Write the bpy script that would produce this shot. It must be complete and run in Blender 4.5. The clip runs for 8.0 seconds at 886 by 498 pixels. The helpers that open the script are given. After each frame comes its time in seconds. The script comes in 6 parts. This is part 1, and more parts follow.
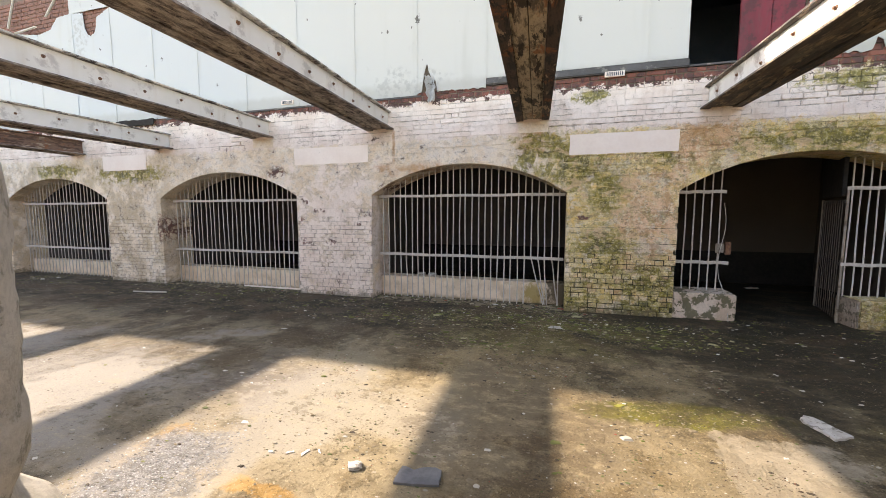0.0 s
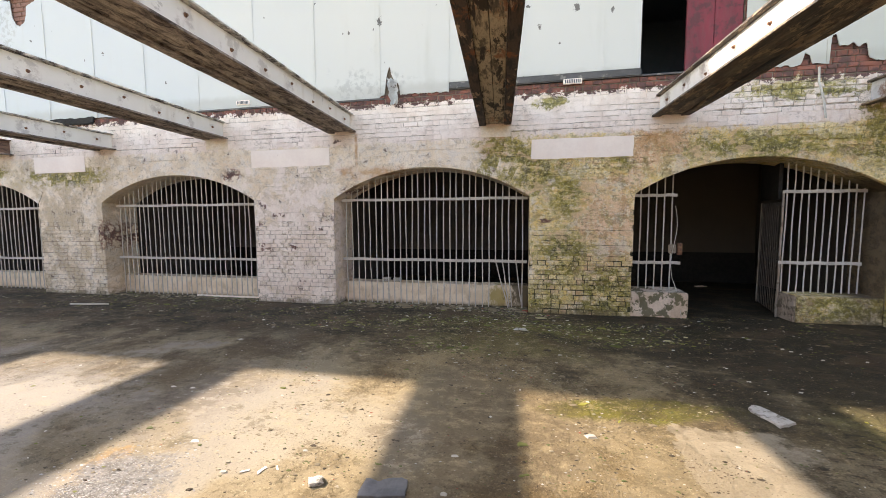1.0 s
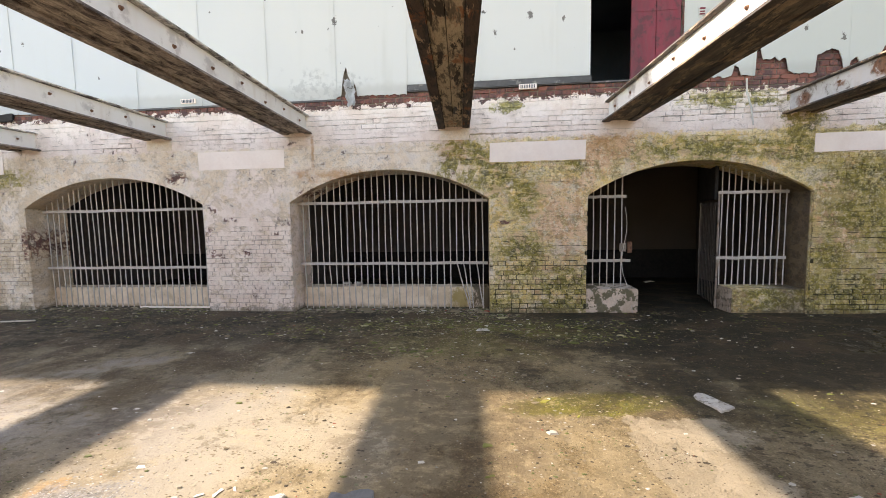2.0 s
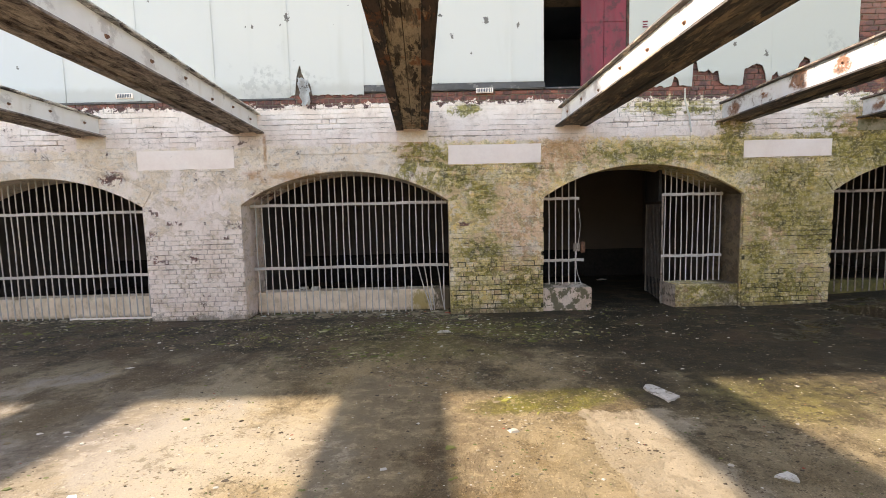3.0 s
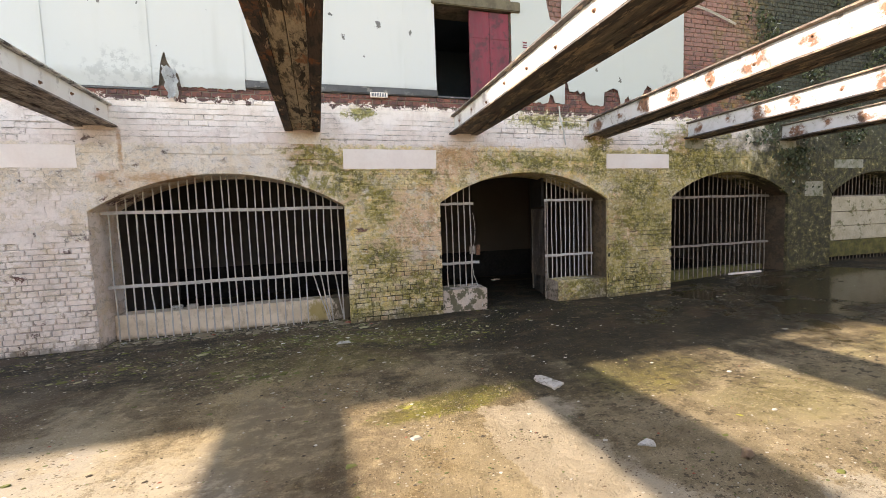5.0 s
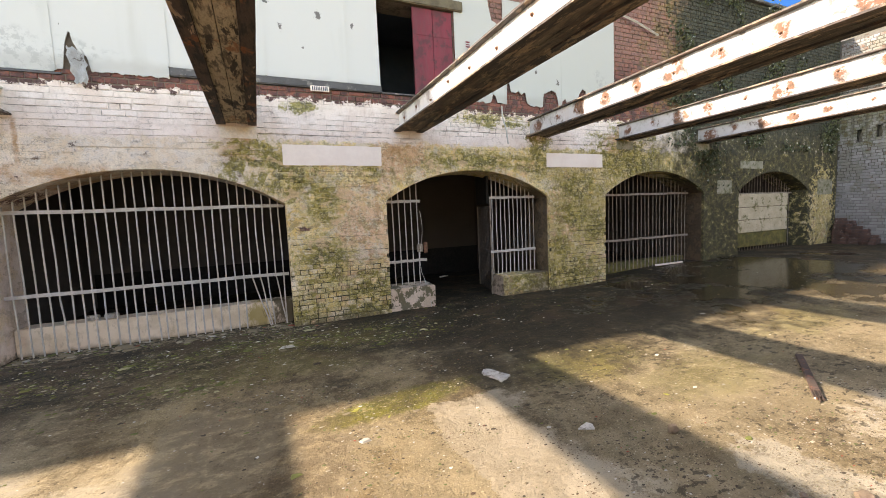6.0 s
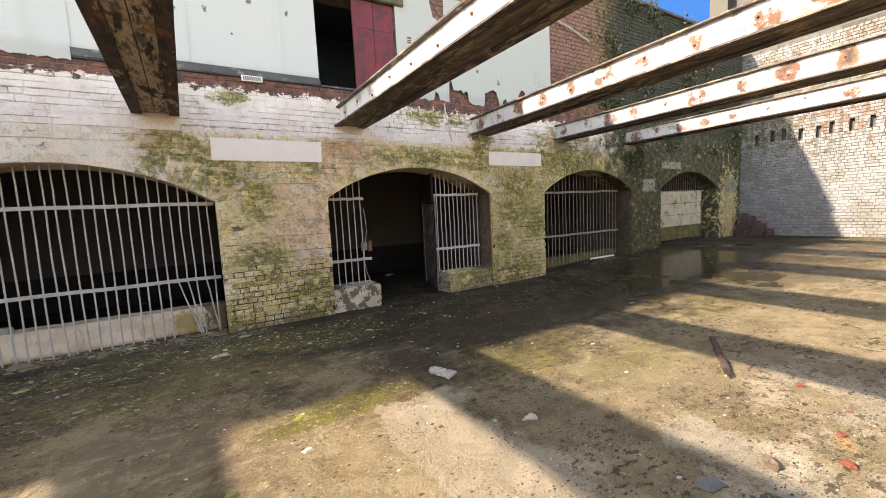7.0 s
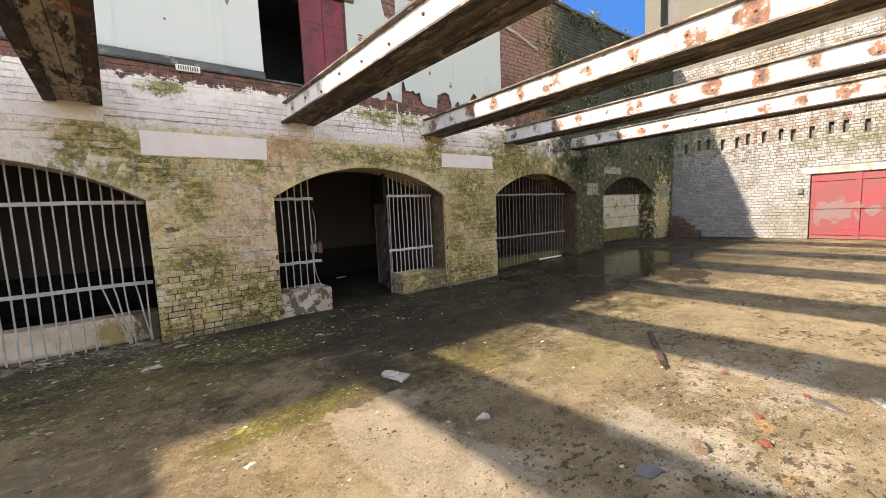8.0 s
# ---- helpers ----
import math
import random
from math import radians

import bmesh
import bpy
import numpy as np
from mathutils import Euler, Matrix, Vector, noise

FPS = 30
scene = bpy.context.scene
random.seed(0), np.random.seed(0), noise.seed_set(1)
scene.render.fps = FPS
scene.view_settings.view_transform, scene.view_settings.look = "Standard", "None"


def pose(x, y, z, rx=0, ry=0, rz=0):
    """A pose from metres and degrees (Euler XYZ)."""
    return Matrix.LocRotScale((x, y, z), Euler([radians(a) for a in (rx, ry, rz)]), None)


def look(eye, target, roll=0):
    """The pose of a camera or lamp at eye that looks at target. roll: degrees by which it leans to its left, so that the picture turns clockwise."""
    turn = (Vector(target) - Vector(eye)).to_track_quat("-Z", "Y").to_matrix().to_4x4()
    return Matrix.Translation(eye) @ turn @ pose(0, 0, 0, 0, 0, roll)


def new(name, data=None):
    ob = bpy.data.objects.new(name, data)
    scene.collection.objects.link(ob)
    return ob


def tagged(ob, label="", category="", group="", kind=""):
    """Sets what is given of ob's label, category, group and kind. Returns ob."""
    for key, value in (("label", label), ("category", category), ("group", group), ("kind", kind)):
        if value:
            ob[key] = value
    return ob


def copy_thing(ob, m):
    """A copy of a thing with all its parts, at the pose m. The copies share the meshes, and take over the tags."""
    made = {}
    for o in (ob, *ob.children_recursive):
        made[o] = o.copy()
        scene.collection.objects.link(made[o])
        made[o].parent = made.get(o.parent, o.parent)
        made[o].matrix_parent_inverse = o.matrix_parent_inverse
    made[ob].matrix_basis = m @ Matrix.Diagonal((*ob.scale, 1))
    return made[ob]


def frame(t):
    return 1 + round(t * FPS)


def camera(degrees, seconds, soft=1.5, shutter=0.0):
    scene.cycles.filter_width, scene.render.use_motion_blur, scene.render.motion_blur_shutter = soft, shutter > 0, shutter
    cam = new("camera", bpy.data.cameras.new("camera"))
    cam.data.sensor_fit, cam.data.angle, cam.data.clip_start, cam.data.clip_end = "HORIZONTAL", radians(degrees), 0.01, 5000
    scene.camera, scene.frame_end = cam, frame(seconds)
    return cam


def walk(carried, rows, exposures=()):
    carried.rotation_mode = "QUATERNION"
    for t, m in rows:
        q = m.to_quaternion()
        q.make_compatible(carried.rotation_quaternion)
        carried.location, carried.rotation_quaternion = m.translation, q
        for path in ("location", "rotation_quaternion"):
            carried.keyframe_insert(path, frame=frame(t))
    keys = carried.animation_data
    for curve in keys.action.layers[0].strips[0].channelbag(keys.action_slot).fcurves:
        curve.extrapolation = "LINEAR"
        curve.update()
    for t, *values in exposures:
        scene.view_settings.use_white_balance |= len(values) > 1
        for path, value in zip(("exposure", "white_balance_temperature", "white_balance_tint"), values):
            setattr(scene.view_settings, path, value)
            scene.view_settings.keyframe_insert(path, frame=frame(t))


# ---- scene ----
cam = camera(97.9, 8.0, soft=0.75)
PATH = [
    (0, (-0.118, -5.422, 1.329), (-0.682, -3.512, 1.143), -0.0),
    (0.5, (-0.127, -5.407, 1.33), (-0.605, -3.473, 1.153), -0.1),
    (1, (-0.117, -5.381, 1.31), (-0.51, -3.427, 1.15), -0.3),
    (1.5, (-0.122, -5.379, 1.327), (-0.414, -3.407, 1.168), -0.7),
    (3, (-0.12, -5.368, 1.338), (-0.109, -3.374, 1.185), -1.4),
    (3.5, (-0.109, -5.358, 1.323), (0.023, -3.367, 1.18), -1.5),
    (4, (-0.087, -5.351, 1.331), (0.162, -3.372, 1.194), -1.8),
    (5.5, (-0.079, -5.336, 1.355), (0.563, -3.448, 1.198), -2.3),
    (6, (-0.069, -5.334, 1.354), (0.695, -3.494, 1.184), -2.6),
    (6.5, (-0.057, -5.325, 1.355), (0.836, -3.545, 1.168), -2.8),
    (7, (-0.046, -5.316, 1.36), (0.965, -3.601, 1.162), -2.9),
    (7.5, (-0.039, -5.307, 1.359), (1.087, -3.666, 1.156), -2.8),
    (8, (-0.027, -5.303, 1.357), (1.182, -3.722, 1.155), -2.5),
]
walk(cam, [(t, look(eye, target, roll)) for t, eye, target, roll in PATH],
     exposures=[(0.0, 2.16, 8300, 16), (3.5, 2.20, 8350, 16), (6.5, 2.24, 8400, 16), (8.0, 2.08, 8400, 16)])

# ---- light ----
SUN_X, SUN_Y = 1.59, -0.417         # how far sunlight travels along x and y for each metre that it falls
SUN_DIR = Vector((SUN_X, SUN_Y, -1.0)).normalized()
world = bpy.data.worlds.new("sky")
scene.world = world
world.use_nodes = True
wn = world.node_tree
sky = wn.nodes.new("ShaderNodeTexSky")
sky.sky_type = "NISHITA"
sky.sun_disc = False
sky.sun_elevation = math.asin(-SUN_DIR.z)
sky.sun_rotation = math.atan2(-SUN_DIR.x, -SUN_DIR.y)
sky.altitude, sky.air_density, sky.dust_density, sky.ozone_density = 20.0, 1.0, 0.8, 1.2
wn.nodes["Background"].inputs["Strength"].default_value = 0.15
wn.links.new(sky.outputs["Color"], wn.nodes["Background"].inputs["Color"])
sun = new("sun", bpy.data.lights.new("sun", "SUN"))
sun.data.energy, sun.data.angle, sun.data.color = 2.65, radians(0.8), (1.0, 0.97, 0.93)
sun.matrix_world = look((-20, 6, 14), Vector((-20, 6, 14)) + SUN_DIR)

# ---- material helpers ----


class Nodes:
    """Short names for the shader nodes of one material."""

    def __init__(self, name, rough=0.85, metal=0.0):
        self.mat = bpy.data.materials.new(name)
        self.mat.use_nodes = True
        self.t = self.mat.node_tree
        self.b = self.t.nodes["Principled BSDF"]
        self.b.inputs["Roughness"].default_value = rough
        self.b.inputs["Metallic"].default_value = metal
        self.geo = self.t.nodes.new("ShaderNodeNewGeometry")
        self.pos = self.geo.outputs["Position"]
        sep = self.t.nodes.new("ShaderNodeSeparateXYZ")
        self.t.links.new(self.pos, sep.inputs[0])
        self.x, self.y, self.z = sep.outputs

    def put(self, value, socket):
        if isinstance(value, bpy.types.NodeSocket):
            self.t.links.new(value, socket)
        elif isinstance(value, tuple) and len(value) == 3 and socket.type == "RGBA":
            socket.default_value = (*value, 1.0)
        else:
            socket.default_value = value

    def local(self):
        return self.t.nodes.new("ShaderNodeTexCoord").outputs["Object"]

    def stretch(self, sx, sy, sz, vector=None):
        n = self.t.nodes.new("ShaderNodeMapping")
        self.put(vector or self.pos, n.inputs["Vector"])
        n.inputs["Scale"].default_value = (sx, sy, sz)
        return n.outputs[0]

    def noise(self, scale, detail=4.0, vector=None, rough=0.55, warp=0.0):
        n = self.t.nodes.new("ShaderNodeTexNoise")
        self.put(vector or self.pos, n.inputs["Vector"])
        n.inputs["Scale"].default_value, n.inputs["Detail"].default_value = scale, detail
        n.inputs["Roughness"].default_value, n.inputs["Distortion"].default_value = rough, warp
        return n.outputs["Fac"]

    def cells(self, scale, vector=None, feature="F1"):
        n = self.t.nodes.new("ShaderNodeTexVoronoi")
        n.feature = feature
        self.put(vector or self.pos, n.inputs["Vector"])
        n.inputs["Scale"].default_value = scale
        return n.outputs["Distance"]

    def math(self, op, a, b=0.0, c=0.0, clamp=False):
        n = self.t.nodes.new("ShaderNodeMath")
        n.operation, n.use_clamp = op, clamp
        for v, i in ((a, 0), (b, 1), (c, 2)):
            self.put(v, n.inputs[i])
        return n.outputs[0]

    def ramp(self, v, lo, hi):
        """0 below lo and 1 above hi, smoothly; lo may be above hi."""
        n = self.t.nodes.new("ShaderNodeMapRange")
        n.interpolation_type = "SMOOTHSTEP"
        self.put(v, n.inputs["Value"])
        if lo > hi:
            n.inputs["From Min"].default_value, n.inputs["From Max"].default_value = hi, lo
            n.inputs["To Min"].default_value, n.inputs["To Max"].default_value = 1.0, 0.0
        else:
            n.inputs["From Min"].default_value, n.inputs["From Max"].default_value = lo, hi
        return n.outputs["Result"]

    def mix(self, f, a, b, blend="MIX"):
        n = self.t.nodes.new("ShaderNodeMix")
        n.data_type, n.blend_type = "RGBA", blend
        self.put(f, n.inputs[0])
        self.put(a, n.inputs[6])
        self.put(b, n.inputs[7])
        return n.outputs[2]

    def mul(self, *vs):
        out = vs[0]
        for v in vs[1:]:
            out = self.math("MULTIPLY", out, v)
        return out

    def blob(self, u, v, cu, cv, ru, rv, ragged, soft=0.35):
        """A ragged patch round (cu, cv) on two coordinates."""
        a = self.math("MULTIPLY", self.math("SUBTRACT", u, cu), 1.0 / ru)
        b = self.math("MULTIPLY", self.math("SUBTRACT", v, cv), 1.0 / rv)
        d = self.math("SQRT", self.math("ADD", self.mul(a, a), self.mul(b, b)))
        d = self.math("ADD", d, self.math("MULTIPLY", self.math("SUBTRACT", ragged, 0.5), 5.0))
        return self.ramp(d, 1.0 + soft / 2, 1.0 - soft / 2)

    def either(self, *vs):
        out = vs[0]
        for v in vs[1:]:
            out = self.math("MAXIMUM", out, v)
        return out

    def random(self):
        a = self.geo.outputs["Random Per Island"]
        b = self.t.nodes.new("ShaderNodeObjectInfo").outputs["Random"]
        return self.math("FRACT", self.math("ADD", a, b))

    def bump(self, height, depth, strength=1.0):
        n = self.t.nodes.new("ShaderNodeBump")
        self.put(height, n.inputs["Height"])
        n.inputs["Distance"].default_value, n.inputs["Strength"].default_value = depth, strength
        self.t.links.new(n.outputs[0], self.b.inputs["Normal"])

    def done(self, colour, rough=None):
        self.put(colour, self.b.inputs["Base Color"])
        if rough is not None:
            self.put(rough, self.b.inputs["Roughness"])
        return self.mat


def wall_material(name, mortar=False):
    """Limewashed, flaking, mossy old brickwork, by its place along the wall."""
    m = Nodes(name, 0.9)
    frac, f2, f3 = m.noise(2.6, 10, None, 0.70), m.noise(7, 10, m.stretch(1, 1, 1.15), 0.74), m.noise(1.1, 9, None, 0.66)
    spots, grain = m.noise(19, 8, None, 0.72), m.noise(75, 5, None, 0.7)
    other = m.noise(3.1, 10, m.stretch(1.0, 1, 1.7), 0.72)
    rnd = m.random()
    red = m.mix(rnd, (0.32, 0.12, 0.085), (0.19, 0.075, 0.06))
    red = m.mix(m.ramp(f2, 0.46, 0.56), red, (0.12, 0.065, 0.06))
    red = m.mix(m.mul(m.ramp(m.z, 3.6, 4.2), 0.65), red, (0.34, 0.19, 0.15))
    if mortar:
        red = m.mix(f2, (0.16, 0.12, 0.09), (0.34, 0.28, 0.22))
    # coats of limewash
    cream = m.mix(m.ramp(frac, 0.44, 0.56), (0.94, 0.82, 0.68), (0.86, 0.71, 0.54))
    cream = m.mix(m.mul(m.ramp(f2, 0.50, 0.54), 0.55), cream, (0.86, 0.80, 0.74))
    white = m.mix(m.ramp(frac, 0.46, 0.58), (0.95, 0.83, 0.745), (0.86, 0.72, 0.63))
    white = m.mix(m.mul(m.ramp(f2, 0.52, 0.60), 0.30), white, (0.66, 0.55, 0.45))
    upper = m.ramp(m.math("ADD", m.z, m.math("MULTIPLY", m.math("SUBTRACT", f2, 0.5), 0.30)), 2.37, 2.39)
    pier1 = m.blob(m.x, m.z, -3.5, 0.55, 1.05, 1.25, frac, 0.4)
    coat = m.mix(m.either(upper, pier1), cream, white)
    coat = m.mix(m.mul(m.ramp(m.x, -6.3, -7.6), m.ramp(m.z, 2.45, 2.25), m.ramp(frac, 0.42, 0.56), 0.55), coat, (0.50, 0.40, 0.25))
    # ochre, pink and olive staining of the piers towards the wetter end
    wet = m.ramp(m.math("ADD", m.x, m.math("MULTIPLY", m.math("SUBTRACT", frac, 0.5), 4.0)), -0.45, 0.1)
    low = m.ramp(m.math("ADD", m.z, m.math("MULTIPLY", m.math("SUBTRACT", f2, 0.5), 0.4)), 2.42, 2.36)
    streak = m.noise(4.6, 10, m.stretch(1.25, 1, 0.6), 0.74)
    ochre = m.mix(m.ramp(other, 0.40, 0.58), (0.84, 0.60, 0.21), (0.94, 0.78, 0.43))
    ochre = m.mix(m.mul(m.ramp(f2, 0.50, 0.58), 0.5), ochre, (0.62, 0.46, 0.17))
    pink = m.either(m.blob(m.x, m.z, 1.0, 1.2, 0.34, 0.55, frac, 1.0), m.blob(m.x, m.z, 1.5, 2.2, 0.42, 0.30, frac, 0.7), m.blob(m.x, m.z, 4.4, 1.3, 0.25, 0.5, frac, 1.0), m.mul(m.ramp(frac, 0.54, 0.60), 0.6))
    ochre = m.mix(m.mul(pink, 0.85), ochre, m.mix(m.ramp(f2, 0.44, 0.56), (0.90, 0.62, 0.44), (0.66, 0.36, 0.20)))
    ochre = m.mix(m.mul(m.ramp(streak, 0.53, 0.61), 0.5), ochre, (0.33, 0.27, 0.07))
    ochre = m.mix(m.mul(m.ramp(m.noise(9, 10, m.stretch(0.8, 1, 1.6), 0.76), 0.575, 0.60), 0.7), ochre, (0.16, 0.11, 0.06))
    ochre = m.mix(m.mul(m.ramp(m.noise(2.3, 10, m.stretch(1, 1, 1.3), 0.70), 0.535, 0.57), 0.6), ochre, (0.80, 0.73, 0.62))
    ochre = m.mix(m.mul(m.ramp(m.noise(13, 8, None, 0.74), 0.55, 0.58), 0.5), ochre, (0.90, 0.80, 0.60))
    ochre = m.mix(m.mul(m.ramp(m.x, 3.9, 4.3), m.ramp(frac, 0.42, 0.52), 0.65), ochre, (0.46, 0.38, 0.13))
    ochre = m.mix(m.mul(m.ramp(m.noise(5.5, 11, m.stretch(0.9, 1, 1.2), 0.77), 0.53, 0.56), 0.48), ochre, (0.20, 0.15, 0.05))
    ochre = m.mix(m.mul(m.ramp(m.noise(11, 9, None, 0.75), 0.545, 0.575), 0.65), ochre, (0.92, 0.82, 0.60))
    coat = m.mix(m.mul(wet, low, 0.96), coat, ochre)
    rusty = m.either(m.mul(m.ramp(m.math("ABSOLUTE", m.math("ADD", m.math("ADD", m.x, 2.49), m.math("MULTIPLY", m.math("SUBTRACT", f2, 0.5), 0.10))), 0.035, 0.006), m.ramp(m.z, 1.8, 2.3), m.ramp(m.z, 2.62, 2.5)), m.blob(m.x, m.z, -0.5, 2.35, 0.22, 0.2, frac, 0.9), m.blob(m.x, m.z, -2.2, 1.95, 0.5, 0.10, frac, 0.9),
                     m.blob(m.x, m.z, 1.55, 2.25, 0.24, 0.14, f2, 1.2), m.blob(m.x, m.z, 5.6, 2.5, 0.28, 0.18, frac, 0.8))
    coat = m.mix(m.mul(rusty, m.ramp(other, 0.38, 0.58), 0.8), coat, (0.56, 0.29, 0.11))
    # single bricks that took the wash differently
    odd = m.mix(m.ramp(m.math("FRACT", m.mul(rnd, 7.3)), 0.3, 0.7), (0.88, 0.74, 0.60), (0.60, 0.36, 0.24))
    coat = m.mix(m.mul(m.ramp(m.math("FRACT", m.mul(rnd, 3.7)), 0.62, 0.82), wet, low, m.ramp(m.z, 1.5, 0.9), m.ramp(f2, 0.42, 0.54), 0.6), coat, odd)
    # where the coat has flaked off the bricks
    flake = m.ramp(m.math("ADD", f2, m.math("MULTIPLY", m.math("SUBTRACT", rnd, 0.5), 0.08)), 0.605, 0.62)
    flake = m.mul(flake, m.ramp(m.math("ADD", frac, m.mul(m.either(upper, pier1), -0.045)), 0.50, 0.54))
    flake = m.mul(flake, m.math("SUBTRACT", 1.0, m.mul(wet, low, 0.6)))
    bare = m.ramp(m.math("ADD", m.z, m.math("MULTIPLY", m.math("SUBTRACT", f2, 0.5), 0.55)), 2.905, 2.92)
    chips = m.either(m.blob(m.x, m.z, -3.58, 0.87, 0.11, 0.05, f2, 0.3), m.blob(m.x, m.z, 0.2, 1.266, 0.09, 0.035, f2, 0.3), m.blob(m.x, m.z, 0.95, 0.62, 0.12, 0.04, f2, 0.3), m.blob(m.x, m.z, -7.22, 1.05, 0.07, 0.30, f2, 0.3),
                     m.blob(m.x, m.z, -2.55, 1.72, 0.2, 0.10, f2, 0.3), m.blob(m.x, m.z, -4.6, 2.0, 0.2, 0.1, f2, 0.3))
    nicks = m.mul(pier1, m.ramp(rnd, 0.945, 0.95), m.ramp(m.noise(12, 6, None, 0.7), 0.47, 0.52))
    colour = m.mix(m.either(m.mul(flake, 0.9), m.mul(nicks, 0.9), bare, m.mul(chips, m.ramp(f2, 0.45, 0.5))), coat, red)
    # dirt in pits
    pits = m.mul(m.ramp(spots, 0.555, 0.59), m.ramp(f3, 0.45, 0.54), m.ramp(m.z, 2.55, 2.2))
    colour = m.mix(m.mul(pits, m.math("SUBTRACT", 0.38, m.mul(pier1, 0.25))), colour, (0.16, 0.11, 0.07))
    colour = m.mix(m.mul(rnd, m.ramp(f2, 0.40, 0.56), m.ramp(m.z, 2.95, 2.85), 0.18), colour, m.mix(0.45, colour, (0.34, 0.24, 0.15)))
    # scars where a skin of limewash has come away, with its broken edge
    skin = m.noise(3.4, 10, m.stretch(1.0, 1, 1.5), 0.66, 0.4)
    scar = m.mul(m.ramp(skin, 0.560, 0.568), m.ramp(skin, 0.66, 0.60), m.ramp(m.x, 0.3, -0.2))
    colour = m.mix(m.mul(scar, m.ramp(m.z, 2.5, 2.35), 0.5), colour, (0.66, 0.53, 0.38))
    lip = m.mul(m.ramp(skin, 0.552, 0.560), m.ramp(skin, 0.572, 0.562), m.ramp(f2, 0.46, 0.52))
    colour = m.mix(m.mul(lip, m.ramp(m.z, 2.9, 2.7), 0.55), colour, (0.20, 0.13, 0.08))
    # moss and algae
    moss = m.either(
        m.blob(m.x, m.z, -0.30, 2.12, 0.40, 0.30, f2, 0.5), m.blob(m.x, m.z, 0.05, 1.92, 0.42, 0.26, f2, 0.6), m.blob(m.x, m.z, 1.15, 2.0, 0.12, 0.1, f2, 0.5),
        m.blob(m.x, m.z, 0.46, 1.62, 0.26, 0.30, f2, 0.9), m.blob(m.x, m.z, 0.45, 0.80, 0.34, 0.34, f2, 0.8), m.blob(m.x, m.z, 1.02, 0.25, 0.40, 0.44, f2, 0.8),
        m.blob(m.x, m.z, 0.15, 0.15, 0.3, 0.25, f2, 0.9), m.blob(m.x, m.z, 3.2, 2.80, 0.7, 0.12, f2, 0.4), m.blob(m.x, m.z, 2.95, 2.16, 1.1, 0.14, f2, 0.6),
        m.blob(m.x, m.z, 4.5, 0.25, 0.7, 0.4, f2, 0.8), m.blob(m.x, m.z, 3.65, 0.18, 0.5, 0.2, f2, 0.9), m.blob(m.x, m.z, 4.7, 1.75, 0.6, 0.26, f2, 0.8), m.blob(m.x, m.z, 5.1, 1.1, 0.3, 0.4, f2, 0.8), m.blob(m.x, m.z, 4.6, 1.25, 0.4, 0.34, f2, 0.7), m.blob(m.x, m.z, 4.35, 0.7, 0.22, 0.3, f2, 0.7),
        m.blob(m.x, m.z, 3.95, 2.3, 0.25, 0.4, f2, 0.4), m.blob(m.x, m.z, -7.9, 2.05, 0.8, 0.16, f2, 0.7), m.blob(m.x, m.z, 6.0, 2.3, 1.0, 0.5, f2, 0.6),
        m.blob(m.x, m.z, -9.9, 2.15, 0.6, 0.15, f2, 0.5), m.blob(m.x, m.z, 0.25, 2.82, 0.22, 0.08, f2, 0.4))
    far = m.ramp(m.math("ADD", m.x, m.math("MULTIPLY", m.math("SUBTRACT", frac, 0.5), 5.0)), 6.3, 7.8)
    far = m.mul(far, m.math("SUBTRACT", 1.0, m.mul(m.blob(m.x, m.z, 12.55, 0.9, 0.5, 1.1, f2, 0.5), 0.8)))
    lay = m.noise(3.6, 10, m.stretch(0.62, 1, 1.7), 0.70)
    cover = m.math("ADD", m.math("ADD", m.mul(lay, 0.55), m.mul(f2, 0.45)), m.math("MULTIPLY", m.math("SUBTRACT", rnd, 0.5), 0.10))
    moss = m.either(m.mul(moss, m.ramp(cover, 0.41, 0.50)), m.mul(far, m.ramp(f2, 0.34, 0.44)))
    green = m.mix(m.ramp(cover, 0.42, 0.56), (0.52, 0.41, 0.075), (0.20, 0.175, 0.025))
    green = m.mix(m.mul(m.ramp(m.math("ADD", m.mul(f2, 0.6), m.mul(streak, 0.4)), 0.49, 0.57), 0.85), green, (0.062, 0.062, 0.022))
    green = m.mix(m.mul(m.ramp(m.noise(24, 8, None, 0.72), 0.52, 0.58), 0.65), green, (0.72, 0.62, 0.36))
    green = m.mix(m.mul(m.ramp(m.noise(17, 8, m.stretch(0.8, 1, 1.3), 0.74), 0.53, 0.57), 0.75), green, (0.060, 0.060, 0.020))
    green = m.mix(m.mul(far, 1.0), green, m.mix(m.ramp(f2, 0.45, 0.54), (0.100, 0.094, 0.034), (0.034, 0.034, 0.018)))
    sootwall = m.mul(m.ramp(m.math("ADD", m.x, m.math("MULTIPLY", m.math("SUBTRACT", f2, 0.5), 2.0)), 6.9, 7.6), m.ramp(m.z, 2.6, 3.1))
    colour = m.mix(m.math("ADD", m.mul(moss, 0.92), m.mul(far, 0.06), 0.0, True), colour, green)
    colour = m.mix(m.mul(sootwall, 0.9), colour, m.mix(m.ramp(spots, 0.46, 0.56), (0.030, 0.034, 0.026), (0.070, 0.078, 0.055)))
    # crusts and pits on the damp piers
    crust = m.noise(27, 9, m.stretch(0.85, 1, 1.15), 0.74)
    damp = m.mul(wet, low, m.math("SUBTRACT", 1.0, m.mul(far, 0.7)))
    colour = m.mix(m.mul(damp, m.ramp(crust, 0.55, 0.58), m.ramp(other, 0.42, 0.58), 0.6), colour, (0.085, 0.070, 0.028))
